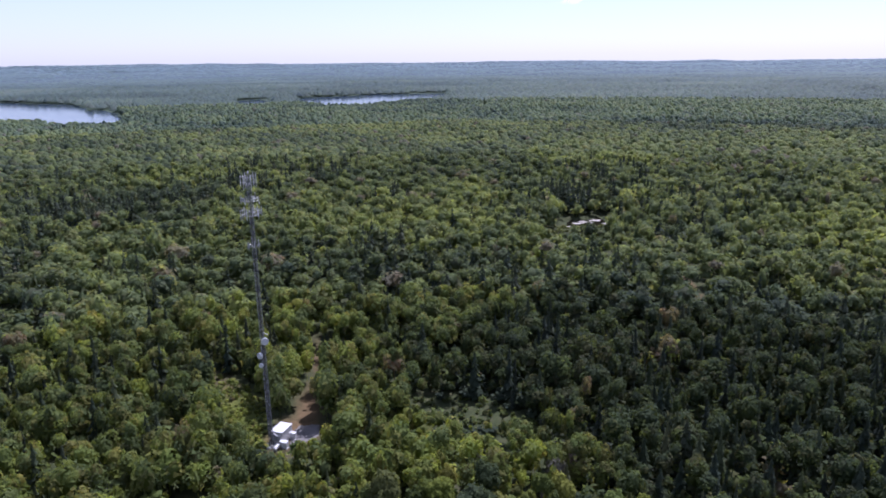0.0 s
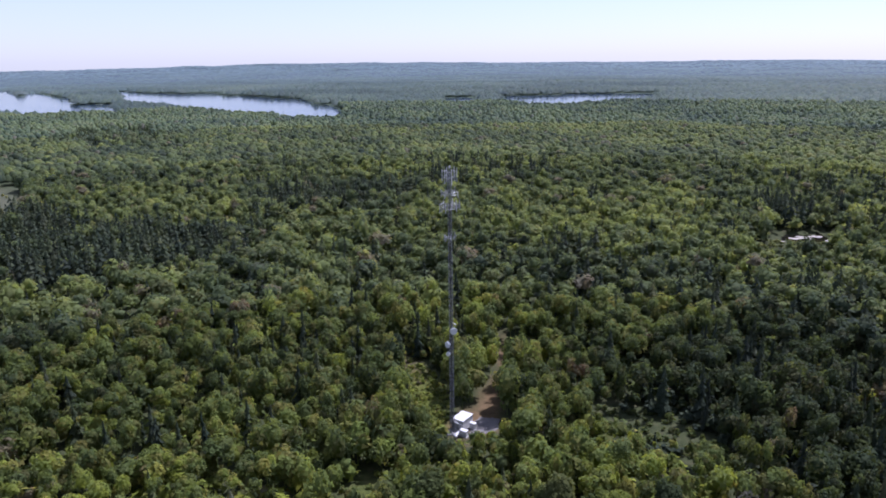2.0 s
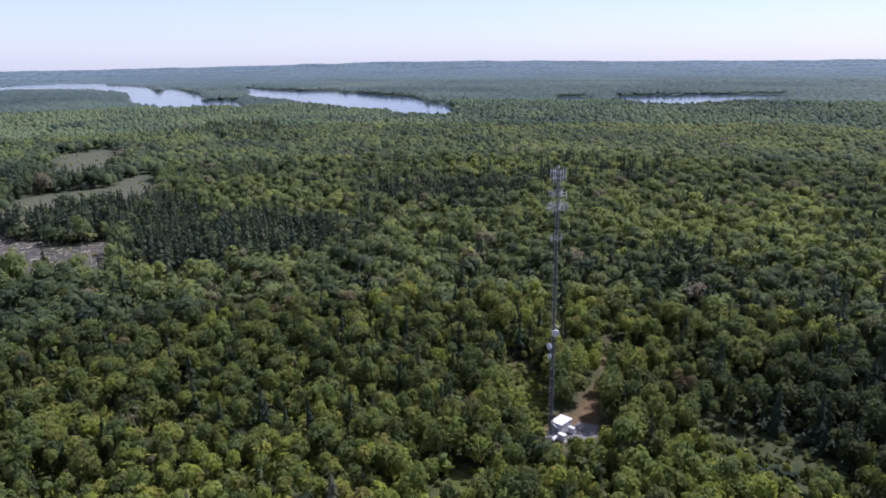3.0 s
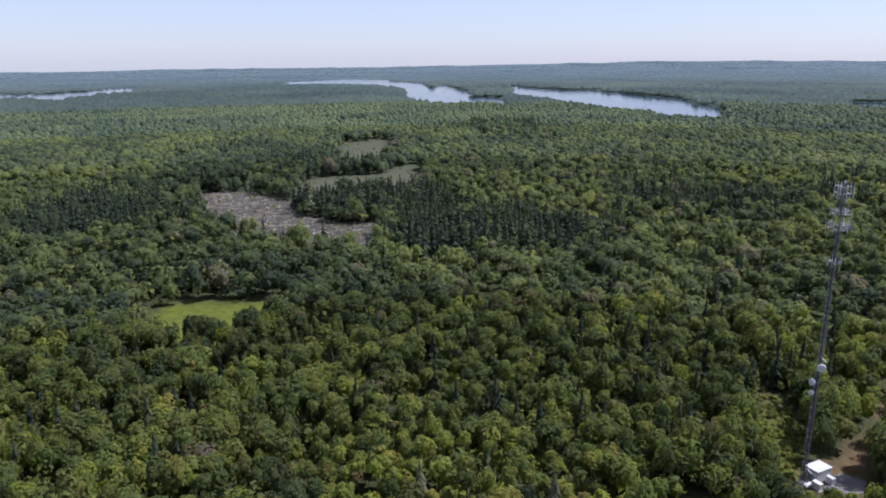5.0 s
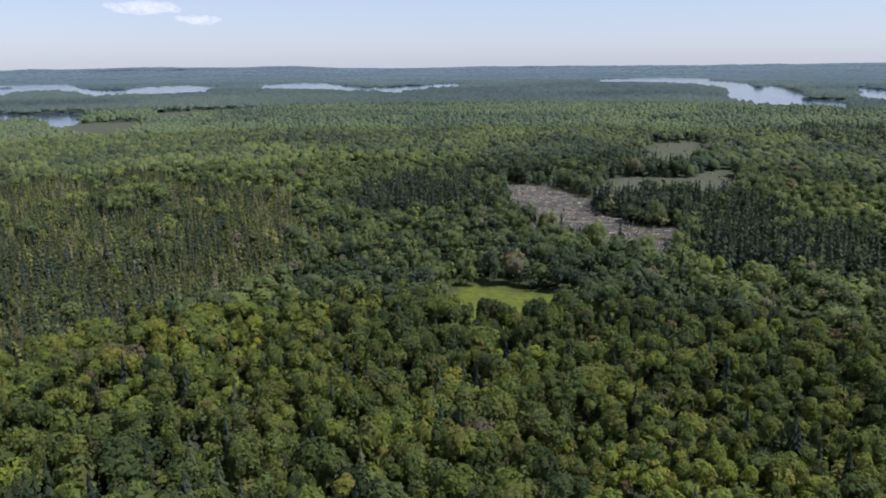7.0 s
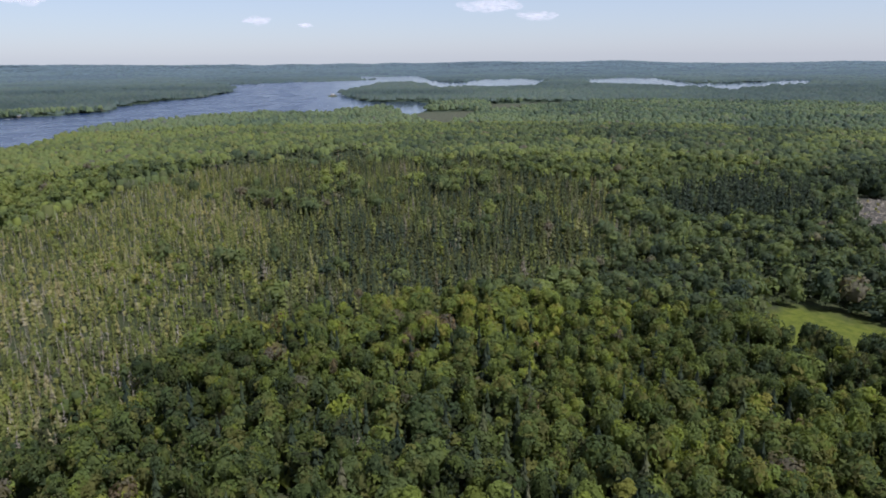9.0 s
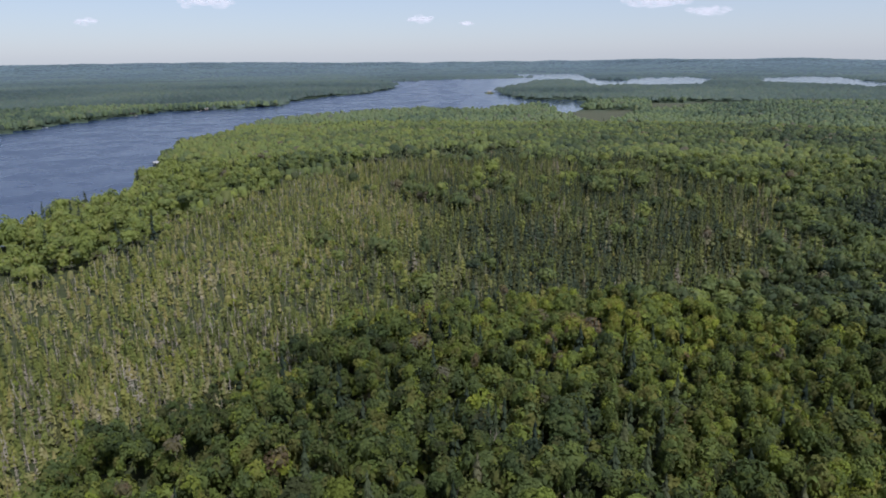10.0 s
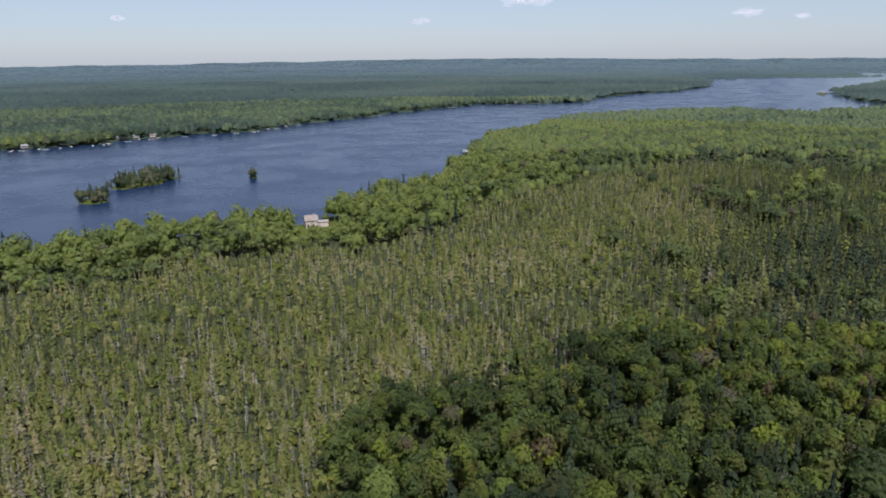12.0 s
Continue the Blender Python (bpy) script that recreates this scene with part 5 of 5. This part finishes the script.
NEAR_TRUNKS = [trunk_mesh("trunk", 520 + k, 8.0, 6, M_BARK) for k in range(4)]
NEAR_SPIRES = [mesh_object("crown", v * [2.0, 2.0, 13.0], f, M_CONIF_T) for v, f in [spire(540 + k, 12, 8) for k in range(5)]]
SPIRE_TRUNKS = [trunk_mesh("trunk", 560 + k, 11.0, 0, M_BARK) for k in range(2)]
NEAR_SICK = [mesh_object("crown", v * [1.4, 1.4, 7.0], f, M_SWAMP_T) for v, f in [spire(570 + k, 10, 6, two=True, gaps=0.25) for k in range(6)]]
THIN_TRUNKS = [trunk_mesh("trunk", 580 + k, 6.5, 0, M_BARK) for k in range(2)]
NEAR_BARE = [mesh_object("twigs", v * [1.1, 1.1, 8.0], f, M_GREY_T) for v, f in [dead_tree(590 + k, 46) for k in range(5)]]
GREY_TRUNKS = [trunk_mesh("trunk", 600 + k, 7.4, 3, M_GREY_T) for k in range(2)]


def plant(kind, name, label, group, crowns, trunks, crown_name, unit_w, unit_h, lift):
    for i, (pos, w, h) in enumerate(TREES[kind]):
        base = float(ground_height(np.array([[pos[0], pos[1]]]))[0])
        ob = empty(name, pose(pos[0], pos[1], base, 0, 0, float(rng.uniform(0, 360))), label, "tree", group)
        c = new(crown_name, crowns[i % len(crowns)])
        c.parent = ob
        c.scale = (w / unit_w, w / unit_w, h / unit_h)
        c.location = (0, 0, pos[2] - base if lift else 0)
        t = new("trunk", trunks[i % len(trunks)])
        t.parent = ob
        s = (pos[2] - base + 1.3 * h) / 8.0 if lift else h / unit_h
        t.scale = (max(0.5, s) * 0.8, max(0.5, s) * 0.8, s) if lift else (s * 0.7, s * 0.7, s)


plant("broad", "broadleaf_tree", "broadleaf tree with a dense rounded green crown", "broadleaf trees below the drone", NEAR_CROWNS, NEAR_TRUNKS, "crown", 3.2, 3.6, True)
plant("spruce", "spruce_tree", "slender dark green spruce with drooping boughs", "spruces below the drone", NEAR_SPIRES, SPIRE_TRUNKS, "crown", 2.0, 13.0, False)
plant("swamp", "swamp_spruce", "thin olive swamp spruce with sparse boughs", "swamp spruces below the drone", NEAR_SICK, THIN_TRUNKS, "crown", 1.4, 7.0, False)
plant("bare", "dead_spruce", "bare grey dead spruce with broken twigs", "dead spruces below the drone", NEAR_BARE, GREY_TRUNKS, "twigs", 1.1, 8.0, False)

# ---------------------------------------------------------------- islands


def island(poly, trees, low):
    """A low mound in the lake with its own small wood."""
    v = xy([c[0] for c in poly], [c[1] for c in poly])
    mid = v.mean(0)
    rings, spokes = 6, 28
    V, T = [[mid[0], mid[1], 1.1]], []
    for i in range(1, rings + 1):
        for k in range(spokes):
            t = k / spokes * len(v)
            a, b = v[int(t) % len(v)], v[(int(t) + 1) % len(v)]
            e = a + (b - a) * (t % 1)
            q = mid + (e - mid) * (i / rings) * (1.12 + 0.12 * math.sin(k * 2.7) * i / rings)
            V.append([q[0], q[1], 1.1 - 2.6 * (i / rings) ** 3 + 0.3 * math.sin(k * 1.3 + i)])
    F = [[0, 1 + k, 1 + (k + 1) % spokes] for k in range(spokes)]
    for i in range(rings - 1):
        for k in range(spokes):
            a, b = 1 + i * spokes + k, 1 + i * spokes + (k + 1) % spokes
            F += [[a, a + spokes, b], [b, a + spokes, b + spokes]]
    n = len(V)
    ob = new("island", mesh_object("island", V, F, M_GROUND, True, {"grass": [0.8] * n, "marsh": [0] * n, "mud": [0] * n, "dirt": [0] * n, "wooded": [0] * n, "hazed": [0] * n}))
    tagged(ob, "small grassy island with trees in the lake", "island", kind="structure")
    c = np.array([v.min(0) + (v.max(0) - v.min(0)) * rng.random(2) for k in range(trees * 6)])
    c = c[inside(poly, c) > 0.3][:trees]
    pos = np.concatenate([c, np.full((len(c), 1), 0.3)], 1)
    tall = rng.uniform(6, 12.5, len(c)) * low
    conif = rng.random(len(c)) < 0.55
    stuff("island_spruces", scatter(SPIRES, pos[conif], tall[conif] * 0.17, tall[conif], np.clip(rng.normal(0.4, 0.2, conif.sum()), 0, 1)), M_CONIF, "dark spruces crowding a small island")
    b = ~conif
    stuff("island_trees", scatter(LEAFY_FAR, pos[b], tall[b] * 0.28, tall[b] * 0.42, np.clip(rng.normal(0.62, 0.22, b.sum()), 0, 1)), M_CONIF, "green and grey bushes and trees on a small island", True)


for poly, count, low in zip(ISLANDS, (46, 120, 22, 10), (0.9, 1.0, 0.75, 0.45)):
    island(poly, count, low)

# ---------------------------------------------------------------- single trees that stand out


def bare_tree(m, tall, seed):
    """A leafless broadleaf tree: trunk and forked limbs."""
    g = random.Random(seed)
    ob = empty("dead_tree", m, "leafless pale grey dead broadleaf tree with forked limbs", "tree", "dead broadleaf trees")
    bm = bm_new()
    rod(bm, (0, 0, -0.3), (0.1, 0.1, tall * 0.55), 0.2, 0.13, 8)
    rod(bm, (0.1, 0.1, tall * 0.55), (0.3, -0.1, tall), 0.13, 0.03, 6)
    part("trunk", bm, M_GREY_T, ob)
    for k in range(9):
        t, h = 2.4 * k, tall * g.uniform(0.42, 0.8)
        a = Vector((0.1, 0.1, h))
        b = a + Vector((math.cos(t), math.sin(t), 0.9)) * g.uniform(1.2, 2.4)
        bm = bm_new()
        rod(bm, a, b, 0.09, 0.05, 5)
        for j in range(3):
            c = b + Vector((g.uniform(-1, 1), g.uniform(-1, 1), g.uniform(0.5, 1.4))) * 0.9
            rod(bm, b, c, 0.045, 0.012, 4)
        part("limb", bm, M_GREY_T, ob)


for k, (a, r, h) in enumerate(((104.9, 137, 11), (168.0, 200, 12), (166.8, 196, 10), (118.0, 150, 9), (60.5, 275, 9), (45.0, 236, 10))):
    bare_tree(spot(a, r), h, 700 + k)
M_PALE = foliage("pale_leaves", [(0.0, (0.13, 0.12, 0.085)), (1.0, (0.20, 0.18, 0.13))], thing=True)
for a, r in ((99.6, 158), (-9.8, 128), (-11.5, 131), (109.0, 170)):
    ob = empty("fading_tree", spot(a, r), "broadleaf tree with a thin pale grey-brown crown", "tree", "fading trees")
    v, f, o = broad_crown(int(a * 10) % 97 + 800, ICO1, 420, 0.11)
    c = new("crown", mesh_object("crown", v * [2.4, 2.4, 3.6], f, M_PALE))
    c.parent, c.location = ob, (0, 0, 4.0)
    t = new("trunk", NEAR_TRUNKS[1])
    t.parent = ob

# ---------------------------------------------------------------- the wood straight below


def wood_below():
    q = grid_points(-91, 271, 0, 101, 6.0)
    w = rng.uniform(2.4, 4.4, len(q))
    pos = placed(q)
    pos[:, 2] += rng.uniform(3.5, 6.0, len(q))
    h, tint = w * rng.uniform(0.95, 1.35, len(q)), patch(q)
    close = np.hypot(q[:, 0], q[:, 1]) < 40
    for pick, shapes in ((close, LEAFY), (~close, LEAFY_FAR)):
        stuff("broadleaf_trees", scatter(shapes, pos[pick], w[pick], h[pick], tint[pick]), M_BROAD, "dense green broadleaf forest canopy below the drone", True)


wood_below()

# ---------------------------------------------------------------- clouds low over the horizon
M_CLOUD, n, l, p = material("cloud_backdrop")
tr = n.new("ShaderNodeBsdfTransparent")
# the clouds' sunlit white is put in as emission
cloud_glow = n.new("ShaderNodeEmission")
cloud_glow.inputs["Color"].default_value, cloud_glow.inputs["Strength"].default_value = (1.0, 0.98, 1.0, 1), 0.60
mx = n.new("ShaderNodeMixShader")
cn = noise_node(n, l, 0.03, 5.0)
cr = ramp_node(n, [(0.35, (0.0, 0.0, 0.0)), (0.7, (0.5, 0.5, 0.5))])
l.new(cn.outputs["Fac"], cr.inputs[0])
l.new(cr.outputs[0], mx.inputs[0])
l.new(tr.outputs[0], mx.inputs[1])
l.new(cloud_glow.outputs[0], mx.inputs[2])
l.new(mx.outputs[0], n["Material Output"].inputs["Surface"])
for a, e, wide, high in ((110.5, 2.75, 165, 50), (106.9, 2.4, 90, 28), (92.7, 3.75, 400, 90), (88.9, 2.95, 260, 60), (126.5, 4.0, 330, 80), (156.8, 2.8, 70, 30), (134.7, 2.6, 120, 36), (-10.0, 3.95, 120, 40)):
    c = xy(a, 4500.0)
    z = EYE + 4500 * math.tan(radians(e))
    q = np.stack([np.linspace(-0.42, 0.42, 10) * wide, rng.normal(0, 0.02, 10) * wide, rng.normal(0, 0.12, 10) * high], 1)
    size = rng.uniform(0.2, 0.42, 10) * high * np.clip(1.3 - np.abs(q[:, 0]) / wide * 1.6, 0.4, 1.3)
    V, F = [], []
    side = xy(a + 90, 1.0)
    for k in range(10):
        o = side * q[k, 0] + xy(a, 1.0) * q[k, 1]
        V.append(ICO2[0] * [size[k] * 1.8, size[k] * 1.8, size[k]] + [c[0] + o[0], c[1] + o[1], z + q[k, 2]])
        F.append(ICO2[1] + k * len(ICO2[0]))
    ob = new("cloud", mesh_object("cloud", np.concatenate(V), np.concatenate(F), M_CLOUD, True))
    tagged(ob, "small white fair-weather cloud low over the horizon", "cloud", "clouds", "structure")
